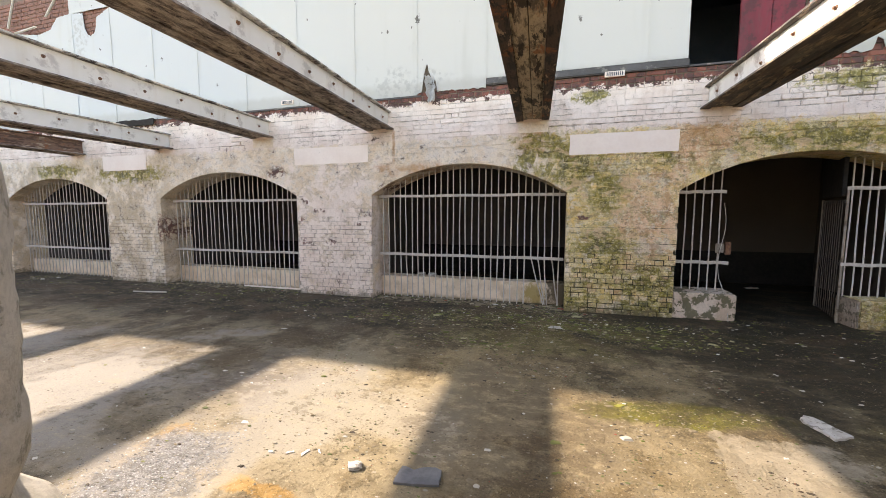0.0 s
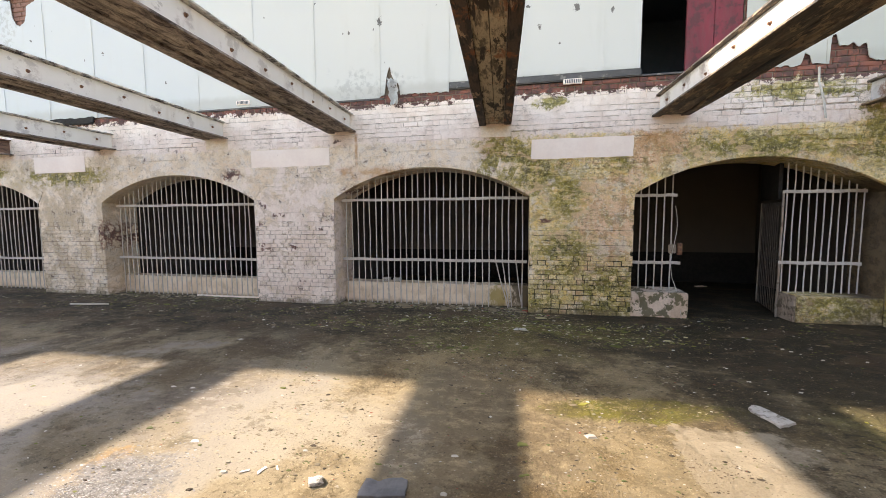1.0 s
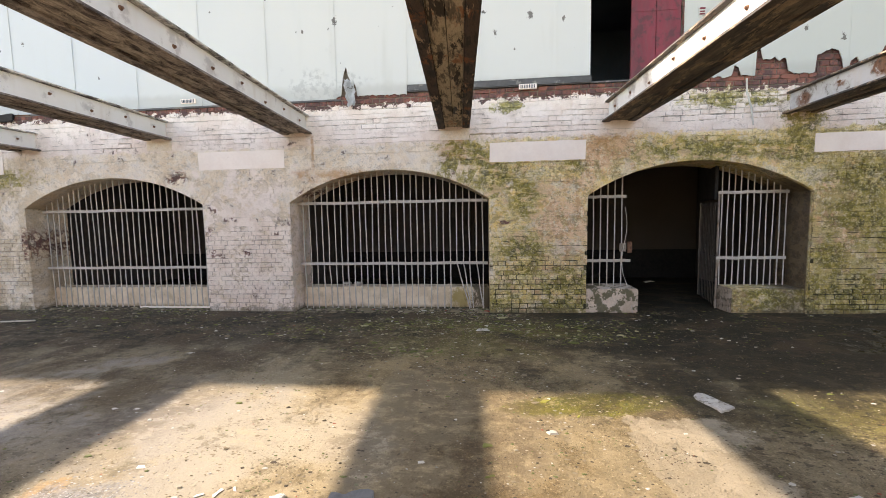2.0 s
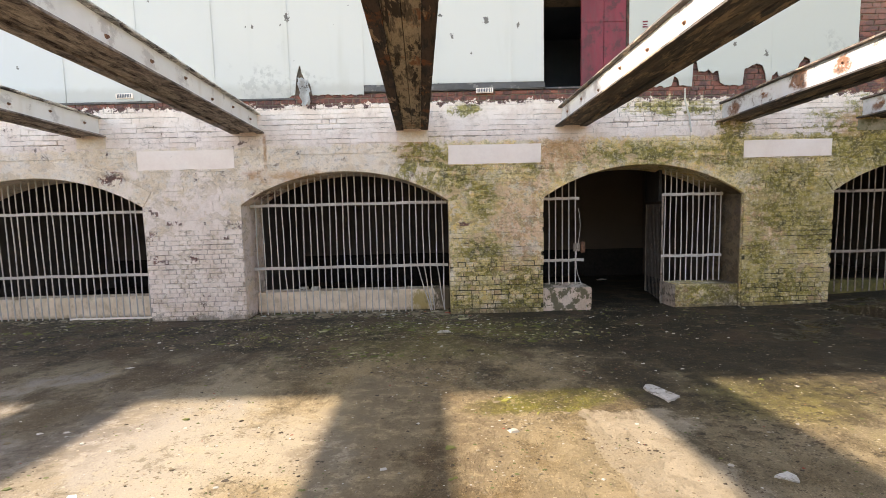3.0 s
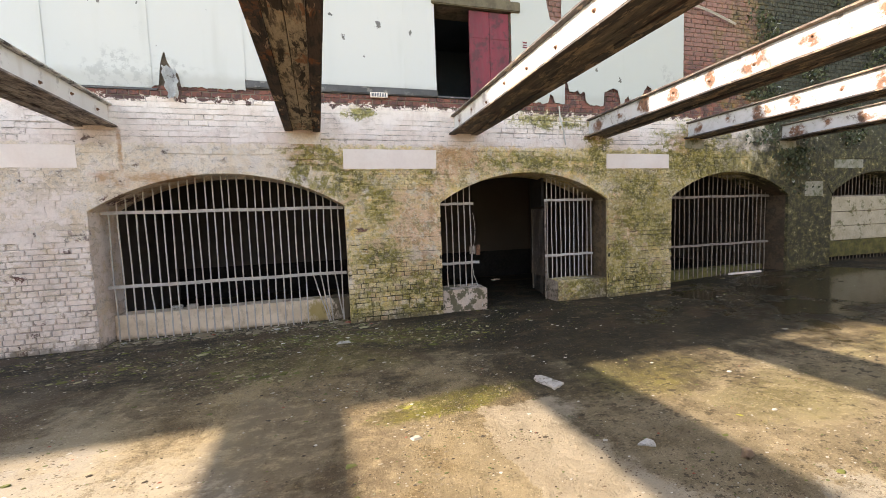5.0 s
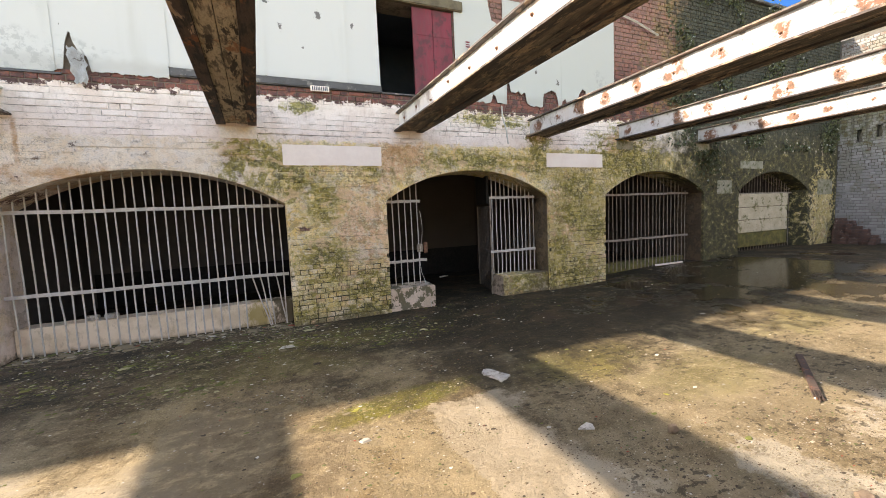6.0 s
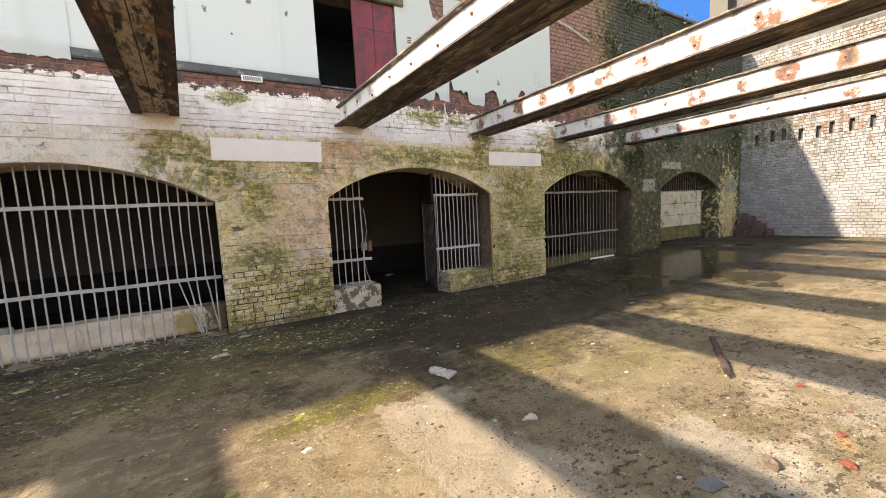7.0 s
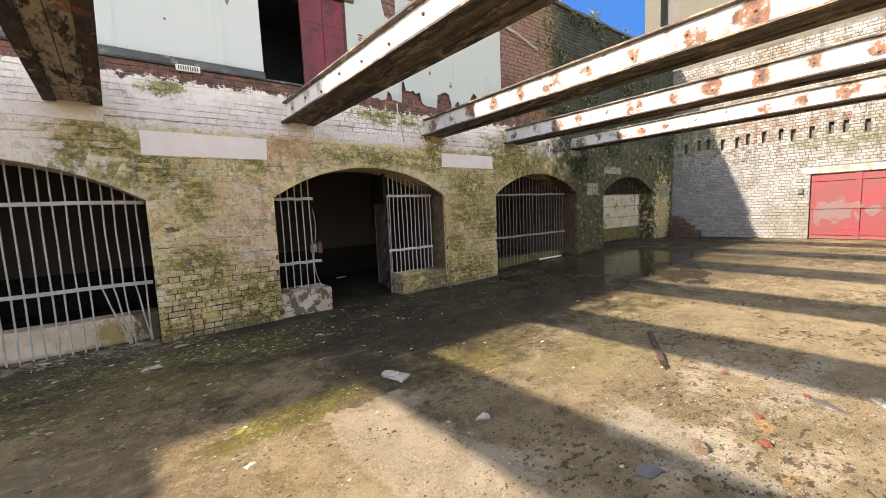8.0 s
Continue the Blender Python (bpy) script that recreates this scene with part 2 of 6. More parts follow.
    colour = m.mix(m.mul(damp, m.ramp(crust, 0.45, 0.42), m.ramp(streak, 0.42, 0.58), 0.6), colour, (0.94, 0.80, 0.46))
    colour = m.mix(m.mul(damp, m.ramp(skin, 0.545, 0.575), m.ramp(m.z, 0.5, 0.9), m.ramp(m.x, 4.0, 3.0), 0.55), colour, (0.86, 0.60, 0.38))
    jamb = m.mul(m.ramp(m.y, 0.03, 0.07), m.ramp(m.x, 3.6, 4.0), m.ramp(m.x, 4.16, 4.13), m.ramp(m.z, 2.0, 1.8))
    jamb = m.either(jamb, m.mul(m.ramp(m.y, 0.03, 0.07), m.ramp(m.x, 7.5, 7.9), m.ramp(m.x, 8.10, 8.07)))
    colour = m.mix(m.mul(jamb, 0.92), colour, m.mix(m.ramp(f2, 0.44, 0.56), (0.060, 0.038, 0.026), (0.13, 0.085, 0.05)))
    foot = m.ramp(m.math("ADD", m.z, m.math("MULTIPLY", m.math("SUBTRACT", f2, 0.5), 0.6)), 0.10, 0.0)
    colour = m.mix(m.mul(foot, 0.7), colour, (0.13, 0.105, 0.065))
    if mortar:
        joint = m.math("ADD", 0.34, m.mul(m.ramp(m.z, 1.5, 1.0), m.ramp(f2, 0.44, 0.54), 0.22))
        joint = m.math("ADD", joint, m.mul(m.ramp(m.z, 2.3, 2.45), m.ramp(lay, 0.47, 0.54), 0.35))
        joint = m.math("ADD", joint, m.mul(wet, low, m.ramp(m.z, 1.35, 0.9), 0.42))
        joint = m.mul(joint, m.math("SUBTRACT", 1.0, m.mul(m.ramp(m.z, 1.3, 1.6), m.ramp(m.z, 2.46, 2.40), 0.9)))
        colour = m.mix(m.mul(joint, m.ramp(m.math("ADD", m.mul(f2, 0.6), m.mul(frac, 0.4)), 0.42, 0.52)), colour, m.mix(wet, (0.15, 0.11, 0.08), (0.040, 0.038, 0.014)))
    colour = m.mix(m.mul(m.ramp(grain, 0.48, 0.56), m.math("SUBTRACT", 0.30, m.mul(m.either(upper, pier1), 0.18))), colour, m.mix(0.6, colour, (0.14, 0.11, 0.08)))
    pock = m.noise(42, 6, None, 0.76)
    colour = m.mix(m.mul(m.ramp(pock, 0.57, 0.60), m.math("SUBTRACT", 0.30, m.mul(m.either(upper, pier1), 0.20))), colour, (0.14, 0.10, 0.06))
    m.bump(m.math("ADD", m.math("ADD", m.mul(grain, 0.3), m.math("ADD", m.mul(f2, 1.2), m.mul(pock, -0.5))), m.math("ADD", m.mul(flake, -0.5), m.mul(moss, 0.3))), 0.016, 0.9)
    return m.done(colour)


def floor_material():
    m = Nodes("worn_wet_concrete", 0.8)
    frac, f2, f3 = m.noise(0.9, 11, None, 0.68), m.noise(3.2, 10, None, 0.72), m.noise(0.4, 8, None, 0.62)
    spots, grain = m.noise(14, 8, None, 0.72), m.noise(95, 4, None, 0.7)
    tan = m.mix(m.ramp(frac, 0.44, 0.56), (0.318, 0.253, 0.150), (0.181, 0.134, 0.072))
    tan = m.mix(m.mul(m.ramp(f3, 0.48, 0.56), 0.7), tan, (0.284, 0.237, 0.152))
    tan = m.mix(m.mul(m.ramp(f2, 0.52, 0.56), 0.6), tan, (0.146, 0.104, 0.059))
    slab = m.blob(m.x, m.y, -2.2, -3.4, 2.4, 1.1, frac, 0.6)
    tan = m.mix(m.mul(slab, 0.7), tan, m.mix(m.ramp(f3, 0.45, 0.55), (0.325, 0.278, 0.190), (0.285, 0.238, 0.155)))
    # paler tan that brightens the sunny right-hand stretch in its colour
    dry = m.blob(m.x, m.y, 5.0, -4.7, 3.0, 1.3, frac, 0.8)
    tan = m.mix(m.mul(dry, 0.75), tan, m.mix(m.ramp(f2, 0.44, 0.56), (0.415, 0.336, 0.220), (0.293, 0.232, 0.140)))
    slab = m.either(slab, dry)
    # dark silt that gathers towards the arches, painted darker to deepen the wall's shade
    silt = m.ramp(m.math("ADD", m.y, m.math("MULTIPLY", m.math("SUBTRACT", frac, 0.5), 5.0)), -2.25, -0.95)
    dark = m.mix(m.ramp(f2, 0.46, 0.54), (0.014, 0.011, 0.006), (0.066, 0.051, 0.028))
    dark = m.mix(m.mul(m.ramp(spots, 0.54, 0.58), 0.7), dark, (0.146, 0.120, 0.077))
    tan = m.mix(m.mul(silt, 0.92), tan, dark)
    tan = m.mix(m.mul(m.ramp(m.noise(0.8, 9, m.stretch(1.2, 0.45, 1), 0.7), 0.52, 0.56), m.math("SUBTRACT", 0.6, m.mul(slab, 0.55))), tan, (0.087, 0.066, 0.040))
    drag = m.noise(1.7, 11, m.stretch(0.55, 1.6, 1), 0.74)
    tan = m.mix(m.mul(silt, m.ramp(drag, 0.52, 0.57), 0.7), tan, (0.150, 0.118, 0.072))
    tan = m.mix(m.mul(silt, m.ramp(drag, 0.47, 0.42), 0.75), tan, (0.016, 0.014, 0.008))
    tan = m.mix(m.mul(m.blob(m.x, m.y, -7.5, -0.4, 5.0, 1.0, frac, 0.9), 0.75), tan, m.mix(m.ramp(f2, 0.46, 0.54), (0.030, 0.024, 0.016), (0.085, 0.068, 0.045)))
    # scuffed, evenly silted concrete of the trodden end
    clean = m.blob(m.x, m.y, 4.6, -3.8, 4.6, 1.7, frac, 0.9)
    tan = m.mix(m.mul(clean, 0.75), tan, m.mix(m.ramp(f2, 0.44, 0.56), (0.250, 0.206, 0.136), (0.205, 0.166, 0.104)))
    # moss, ochre paint, pale worn screed
    moss = m.either(m.blob(m.x, m.math("SUBTRACT", m.y, m.mul(m.x, 0.13)), 0.70, -2.74, 0.62, 0.16, m.math("ADD", 0.32, m.mul(f2, 0.36)), 0.5), m.mul(m.blob(m.x, m.y, 2.5, -2.7, 0.7, 0.35, f3, 1.2), 0.6), m.mul(m.blob(m.x, m.y, -0.2, -1.3, 0.8, 0.4, frac, 0.9), 0.4),
                    m.mul(m.blob(m.x, m.y, 0.7, -0.75, 1.4, 0.35, frac, 0.9), 0.8), m.mul(m.blob(m.x, m.y, 5.2, -3.0, 0.7, 0.25, f2, 1.0), 0.4), m.mul(m.blob(m.x, m.y, 3.2, -3.3, 0.7, 0.3, frac, 1.2), 0.4))
    tan = m.mix(m.mul(moss, m.ramp(spots, 0.28, 0.42), 0.96), tan, m.mix(m.ramp(spots, 0.44, 0.60), (0.150, 0.140, 0.022), (0.095, 0.098, 0.018)))
    yellow = m.either(m.blob(m.x, m.y, -1.52, -3.99, 0.36, 0.055, f2, 0.5), m.blob(m.x, m.y, 1.1, -4.3, 0.22, 0.09, f2, 0.5), m.blob(m.x, m.y, -2.3, -3.9, 0.1, 0.25, f2, 0.5), m.blob(m.x, m.y, 2.3, -4.92, 0.10, 0.05, f2, 0.5), m.blob(m.x, m.y, 2.75, -4.70, 0.08, 0.05, f2, 0.5))
    tan = m.mix(m.mul(yellow, 0.6), tan, (0.431, 0.232, 0.044))
    # whitish concrete patches, kept to the sunlit stretches to brighten them further
    pale = m.either(m.blob(m.x, m.y, -2.0, -4.0, 0.4, 0.4, frac, 0.5), m.blob(m.x, m.y, 3.6, -4.7, 0.6, 0.16, f2, 0.5), m.blob(m.x, m.y, -4.0, -3.4, 1.6, 1.0, frac, 0.8), m.blob(m.x, m.y, -1.6, -3.2, 0.7, 0.5, frac, 0.8), m.blob(m.x, m.y, 2.2, -4.5, 0.2, 0.5, f2, 0.5), m.blob(m.x, m.y, -6.5, -3.2, 1.5, 0.6, frac, 0.6))
    tan = m.mix(m.mul(pale, 0.75), tan, (0.345, 0.318, 0.265))
    bed = m.blob(m.x, m.y, -2.1, -4.02, 0.24, 0.36, f2, 0.6)
    tan = m.mix(m.mul(bed, 0.85), tan, m.mix(m.ramp(spots, 0.44, 0.56), (0.244, 0.238, 0.226), (0.110, 0.107, 0.100)))
    salts = m.mul(m.either(m.blob(m.x, m.y, 3.55, -4.25, 0.55, 0.14, f2, 0.8), m.blob(m.x, m.y, 2.4, -4.6, 0.4, 0.10, f2, 0.8), m.blob(m.x, m.y, 1.15, -3.95, 0.3, 0.2, frac, 0.6), m.blob(m.x, m.y, 2.45, -4.95, 0.3, 0.12, f2, 0.7)), m.ramp(spots, 0.40, 0.52))
    tan = m.mix(m.mul(salts, 0.55), tan, (0.48, 0.43, 0.36))
    screed = m.mul(m.ramp(m.math("ADD", m.x, m.math("MULTIPLY", m.math("SUBTRACT", f2, 0.5), 0.4)), 0.78, 0.80), m.ramp(m.math("ADD", m.x, m.math("MULTIPLY", m.math("SUBTRACT", f2, 0.5), 0.8)), 1.45, 1.3),
                   m.ramp(m.math("ADD", m.y, m.math("MULTIPLY", m.math("SUBTRACT", f2, 0.5), 0.4)), -2.80, -2.83), m.ramp(m.y, -4.4, -4.1))
    tan = m.mix(m.mul(screed, 0.92), tan, (0.33, 0.285, 0.22))
    grains = m.cells(70, m.stretch(1, 1, 0.02))
    gritty = m.mul(m.ramp(grains, 0.30, 0.16), m.ramp(m.noise(2.3, 8, None, 0.68), 0.48, 0.56), m.ramp(m.x, 0.6, 2.4))
    tan = m.mix(m.mul(gritty, 0.7), tan, m.mix(m.ramp(spots, 0.47, 0.53), (0.082, 0.062, 0.034), (0.368, 0.303, 0.198)))
    specks = m.ramp(m.noise(38, 5, m.stretch(0.8, 1.2, 1), 0.75), 0.59, 0.62)
    tan = m.mix(m.mul(specks, m.ramp(f2, 0.46, 0.54), 0.65), tan, (0.047, 0.036, 0.021))
    # fine silt lying in ragged films over the slab
    film = m.noise(6.5, 11, m.stretch(1.0, 1.5, 1), 0.78)
    tan = m.mix(m.mul(m.ramp(film, 0.54, 0.57), m.ramp(frac, 0.46, 0.54), m.math("SUBTRACT", 0.55, m.mul(dry, 0.3))), tan, (0.104, 0.081, 0.044))
    tan = m.mix(m.mul(m.ramp(film, 0.46, 0.43), m.ramp(f3, 0.46, 0.54), 0.45), tan, (0.403, 0.336, 0.220))
    specks2 = m.ramp(m.noise(41, 4, m.stretch(1, 1.1, 1), 0.7), 0.60, 0.62)
    tan = m.mix(m.mul(specks2, 0.5), tan, (0.482, 0.407, 0.277))
    # water standing towards the far right arches
    pool = m.either(m.blob(m.x, m.y, 7.4, -1.4, 2.5, 1.3, frac, 0.5), m.mul(m.blob(m.x, m.y, 9.0, -2.6, 2.8, 0.9, frac, 0.5), 0.6))
    damp = m.either(pool, m.mul(m.ramp(m.math("ADD", m.x, m.math("MULTIPLY", m.math("SUBTRACT", frac, 0.5), 7.0)), 0.0, 1.8), m.ramp(m.math("ADD", m.y, m.math("MULTIPLY", m.math("SUBTRACT", f2, 0.5), 3.0)), -3.2, -2.0)))
    tan = m.mix(m.mul(damp, 0.97), tan, m.mix(0.90, tan, (0.013, 0.0105, 0.004)))
    blotch = m.mul(m.ramp(m.x, 0.2, 1.2), m.ramp(m.noise(5.5, 9, m.stretch(0.7, 1.3, 1), 0.7), 0.51, 0.54), m.ramp(f3, 0.44, 0.52), m.math("SUBTRACT", 1.0, m.mul(clean, 0.8)))
    tan = m.mix(m.mul(blotch, 0.6), tan, (0.036, 0.028, 0.016))
    # cell floor painted near-black, so the gloom behind the arches is in its colour
    cell_shade = m.ramp(m.math("ADD", m.y, m.mul(f2, 0.3)), 0.5, 0.7)
    tan = m.mix(m.mul(cell_shade, 0.9), tan, (0.016, 0.013, 0.008))
    # grey cement dust on the older slab, and brown silt strips deepening two beam shadows
    tan = m.mix(m.mul(m.ramp(m.math("ADD", m.x, m.math("MULTIPLY", m.math("SUBTRACT", frac, 0.5), 2.0)), -1.2, -2.8), 0.85), tan, m.mix(1.0, tan, (0.74, 0.75, 0.82), "MULTIPLY"))
    path = m.either(m.blob(m.x, m.y, -0.35, -3.2, 0.5, 1.1, frac, 0.9), m.blob(m.x, m.y, -2.6, -3.0, 0.35, 0.7, frac, 0.9))
    tan = m.mix(m.mul(path, m.ramp(film, 0.40, 0.52), 0.55), tan, (0.085, 0.060, 0.040))
    tan = m.mix(m.mul(screed, m.math("SUBTRACT", 1.0, m.mul(damp, 0.7)), 0.7), tan, m.mix(m.ramp(f2, 0.40, 0.60), (0.33, 0.287, 0.222), (0.275, 0.235, 0.172)))
    rough = m.math("SUBTRACT", 0.86, m.mul(damp, 0.14))
    rough = m.math("SUBTRACT", rough, m.mul(pool, 0.60))
    height = m.math("ADD", m.math("ADD", m.mul(f2, 1.4), m.mul(spots, 0.6)), m.math("ADD", m.mul(m.noise(38, 6, None, 0.78), m.math("ADD", 0.25, m.mul(m.ramp(f2, 0.46, 0.56), 0.5))), m.mul(gritty, 0.5)))
    height = m.mul(height, m.math("SUBTRACT", 1.0, m.mul(m.mul(slab, m.ramp(m.x, 0.3, -0.3)), 0.75)))
    m.bump(m.mul(height, m.math("SUBTRACT", 1.0, m.mul(pool, 0.98))), 0.016, 0.95)
    colour = m.mix(m.mul(m.ramp(grain, 0.50, 0.58), m.math("SUBTRACT", 0.55, m.mul(m.either(screed, slab), 0.38))), tan, m.mix(0.75, tan, (0.060, 0.045, 0.026)))
    crumbs = m.mul(m.ramp(m.noise(55, 5, None, 0.74), 0.56, 0.59), m.ramp(m.noise(1.9, 9, None, 0.7), 0.46, 0.56))
    colour = m.mix(m.mul(crumbs, m.math("SUBTRACT", 0.8, m.mul(m.either(screed, slab), 0.6)), m.math("SUBTRACT", 1.0, m.mul(pool, 0.9))), colour, m.mix(m.ramp(spots, 0.46, 0.54), (0.030, 0.022, 0.013), (0.20, 0.155, 0.095)))
    smear = m.noise(2.4, 11, m.stretch(0.8, 1.5, 1), 0.74)
    colour = m.mix(m.mul(silt, m.ramp(smear, 0.53, 0.56), 0.55), colour, (0.026, 0.020, 0.012))
    colour = m.mix(m.mul(silt, m.ramp(smear, 0.45, 0.42), 0.40), colour, (0.17, 0.125, 0.072))
    colour = m.mix(m.mul(m.ramp(m.x, -3.0, -0.8), m.ramp(m.x, 1.6, 0.4)), colour, m.mix(1.0, colour, (1.02, 0.985, 0.93), "MULTIPLY"))
    # black lichen spots and peeling crust on the bare slab, and the brown of old silt all over
    lichen = m.mul(m.ramp(m.noise(17, 5, m.stretch(0.8, 1.2, 1), 0.62), 0.555, 0.58), m.ramp(m.noise(1.3, 8, None, 0.66), 0.46, 0.54), m.ramp(m.x, 0.4, 1.6), m.math("SUBTRACT", 1.0, m.mul(screed, 0.8)))
    colour = m.mix(m.mul(lichen, 0.75), colour, (0.030, 0.024, 0.014))
    stains = m.noise(1.5, 10, m.stretch(0.9, 1.3, 1), 0.70)
    colour = m.mix(m.mul(silt, m.ramp(stains, 0.49, 0.44), 0.45), colour, m.mix(m.ramp(f2, 0.45, 0.55), (0.115, 0.078, 0.040), (0.085, 0.052, 0.034)))
    colour = m.mix(m.mul(silt, m.ramp(stains, 0.53, 0.58), 0.55), colour, (0.020, 0.0165, 0.009))
    colour = m.mix(m.ramp(m.x, -2.2, -0.6), colour, m.mix(1.0, colour, (1.01, 0.98, 0.91), "MULTIPLY"))
    m.b.inputs["Specular IOR Level"].default_value = 0.3
    return m.done(colour, rough)


def simple_material(name, a, b, scale=6.0, rough=0.8, metal=0.0, bump=0.004, dirt=None, dirt_at=(0.55, 0.7), grain=None, speck=0.35):
    """Two tones in patches, an optional third for stains, and a fine relief."""
    m = Nodes(name, rough, metal)
    v = m.local() if grain is None else m.stretch(*grain, m.local())
    patch, fine = m.noise(scale, 9, v, 0.68), m.noise(scale * 9, 5, v, 0.7)
    colour = m.mix(m.ramp(patch, 0.38, 0.62), a, b)
    if dirt:
        colour = m.mix(m.mul(m.ramp(m.noise(scale * 1.7, 9, None, 0.68), dirt_at[0] - 0.04, dirt_at[1] - 0.07), 0.85), colour, dirt)
    colour = m.mix(m.mul(m.ramp(fine, 0.40, 0.65), speck), colour, m.mix(0.5, colour, (0.08, 0.07, 0.06)))
    m.bump(m.math("ADD", patch, m.mul(fine, 0.4)), bump)
    return m.done(colour)


def painted_steel_material():
    """White paint on steel, rust bleeding from bolts, edges and blisters."""
    m = Nodes("white_painted_rusty_steel", 0.55)
    mid, small, fine = m.noise(1.6, 8, None, 0.66), m.noise(7, 10, None, 0.72), m.noise(60, 4, None, 0.7)
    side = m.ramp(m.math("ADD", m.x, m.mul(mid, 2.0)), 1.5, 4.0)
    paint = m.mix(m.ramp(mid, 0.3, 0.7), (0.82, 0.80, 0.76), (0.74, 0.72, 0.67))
    # paint darkened on the sunlit right-hand beams to hold the sun's glare down
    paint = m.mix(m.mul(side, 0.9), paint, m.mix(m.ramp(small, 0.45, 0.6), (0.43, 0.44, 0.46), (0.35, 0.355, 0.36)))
    rust = m.mix(m.ramp(small, 0.52, 0.60), (0.16, 0.075, 0.042), (0.065, 0.036, 0.026))
    sep = m.t.nodes.new("ShaderNodeSeparateXYZ")
    m.t.links.new(m.local(), sep.inputs[0])
    along = m.math("MULTIPLY", m.math("SUBTRACT", m.math("FRACT", m.math("MULTIPLY", sep.outputs[1], 1 / 0.46)), 0.5), 0.46)
    up = m.math("SUBTRACT", sep.outputs[2], 0.14)
    far = m.math("SQRT", m.math("ADD", m.mul(along, along), m.mul(up, up)))
    spots = m.ramp(m.math("ADD", far, m.math("MULTIPLY", m.math("SUBTRACT", mid, 0.5), 0.7)), 0.12, 0.06)
    spots = m.mul(spots, m.ramp(m.math("ADD", small, m.mul(side, 0.08)), 0.46, 0.57))
    flakes = m.ramp(m.math("ADD", small, m.mul(side, 0.04)), 0.625, 0.645)
    amount = m.either(m.mul(spots, m.math("ADD", 0.32, m.mul(side, 0.66))), m.mul(flakes, m.math("ADD", 0.3, m.mul(side, 0.3))))
    colour = m.mix(amount, paint, rust)
    colour = m.mix(m.mul(m.ramp(m.noise(5, 3, m.stretch(1, 1, 0.15)), 0.55, 0.75), 0.25), colour, (0.46, 0.35, 0.22))
    m.bump(m.math("ADD", m.mul(amount, 0.6), m.mul(fine, 0.3)), 0.003)
    return m.done(colour, m.math("ADD", 0.5, m.mul(amount, 0.35)))


def flange_material(name, a, b, c, cut=(0.5, 0.62), pale=None):
    """Scabbed steel or split timber, streaked along the beam; pale: a lighter state of the drier beams."""
    m = Nodes(name, 0.85)
    v = m.stretch(1.0, 0.22, 1.0)
    mid, small, fine = m.noise(9, 10, v, 0.70, 0.3), m.noise(22, 9, v, 0.72, 0.3), m.noise(70, 4, m.stretch(1, 0.4, 1), 0.7)
    colour = m.mix(m.ramp(small, 0.43, 0.53), a, b)
    colour = m.mix(m.mul(m.ramp(m.noise(2.2, 8, None, 0.7), 0.54, 0.60), m.ramp(small, 0.46, 0.54), 0.8), colour, (0.30, 0.10, 0.035))
    colour = m.mix(m.ramp(mid, *cut), colour, c)
    dusky = m.mix(m.ramp(m.noise(6, 9, m.stretch(1.0, 0.10, 1.0), 0.7), 0.46, 0.58), (0.050, 0.048, 0.050), (0.135, 0.105, 0.085))
    dusky = m.mix(m.mul(m.ramp(m.noise(13, 9, m.stretch(1.0, 0.28, 1.0), 0.74), 0.535, 0.565), 0.85), dusky, (0.36, 0.265, 0.185))
    colour = m.mix(m.mul(m.ramp(m.x, 0.6, 1.2), 0.85), colour, dusky)
    if pale:
        scab = m.noise(15, 10, m.stretch(1.0, 0.42, 1.0), 0.74, 0.5)
        dry = m.mix(m.ramp(scab, 0.44, 0.54), pale, m.mix(0.62, pale, (0.06, 0.045, 0.04)))
        dry = m.mix(m.ramp(scab, 0.55, 0.59), dry, (0.060, 0.040, 0.034))
        dry = m.mix(m.mul(m.ramp(scab, 0.40, 0.37), 0.7), dry, (0.62, 0.54, 0.46))
        colour = m.mix(m.ramp(m.x, -1.0, -1.6), colour, dry)
    colour = m.mix(m.mul(m.ramp(fine, 0.45, 0.65), 0.5), colour, m.mix(0.6, colour, (0.03, 0.022, 0.018)))
    m.bump(m.math("ADD", small, m.mul(fine, 0.3)), 0.010)
    return m.done(colour)


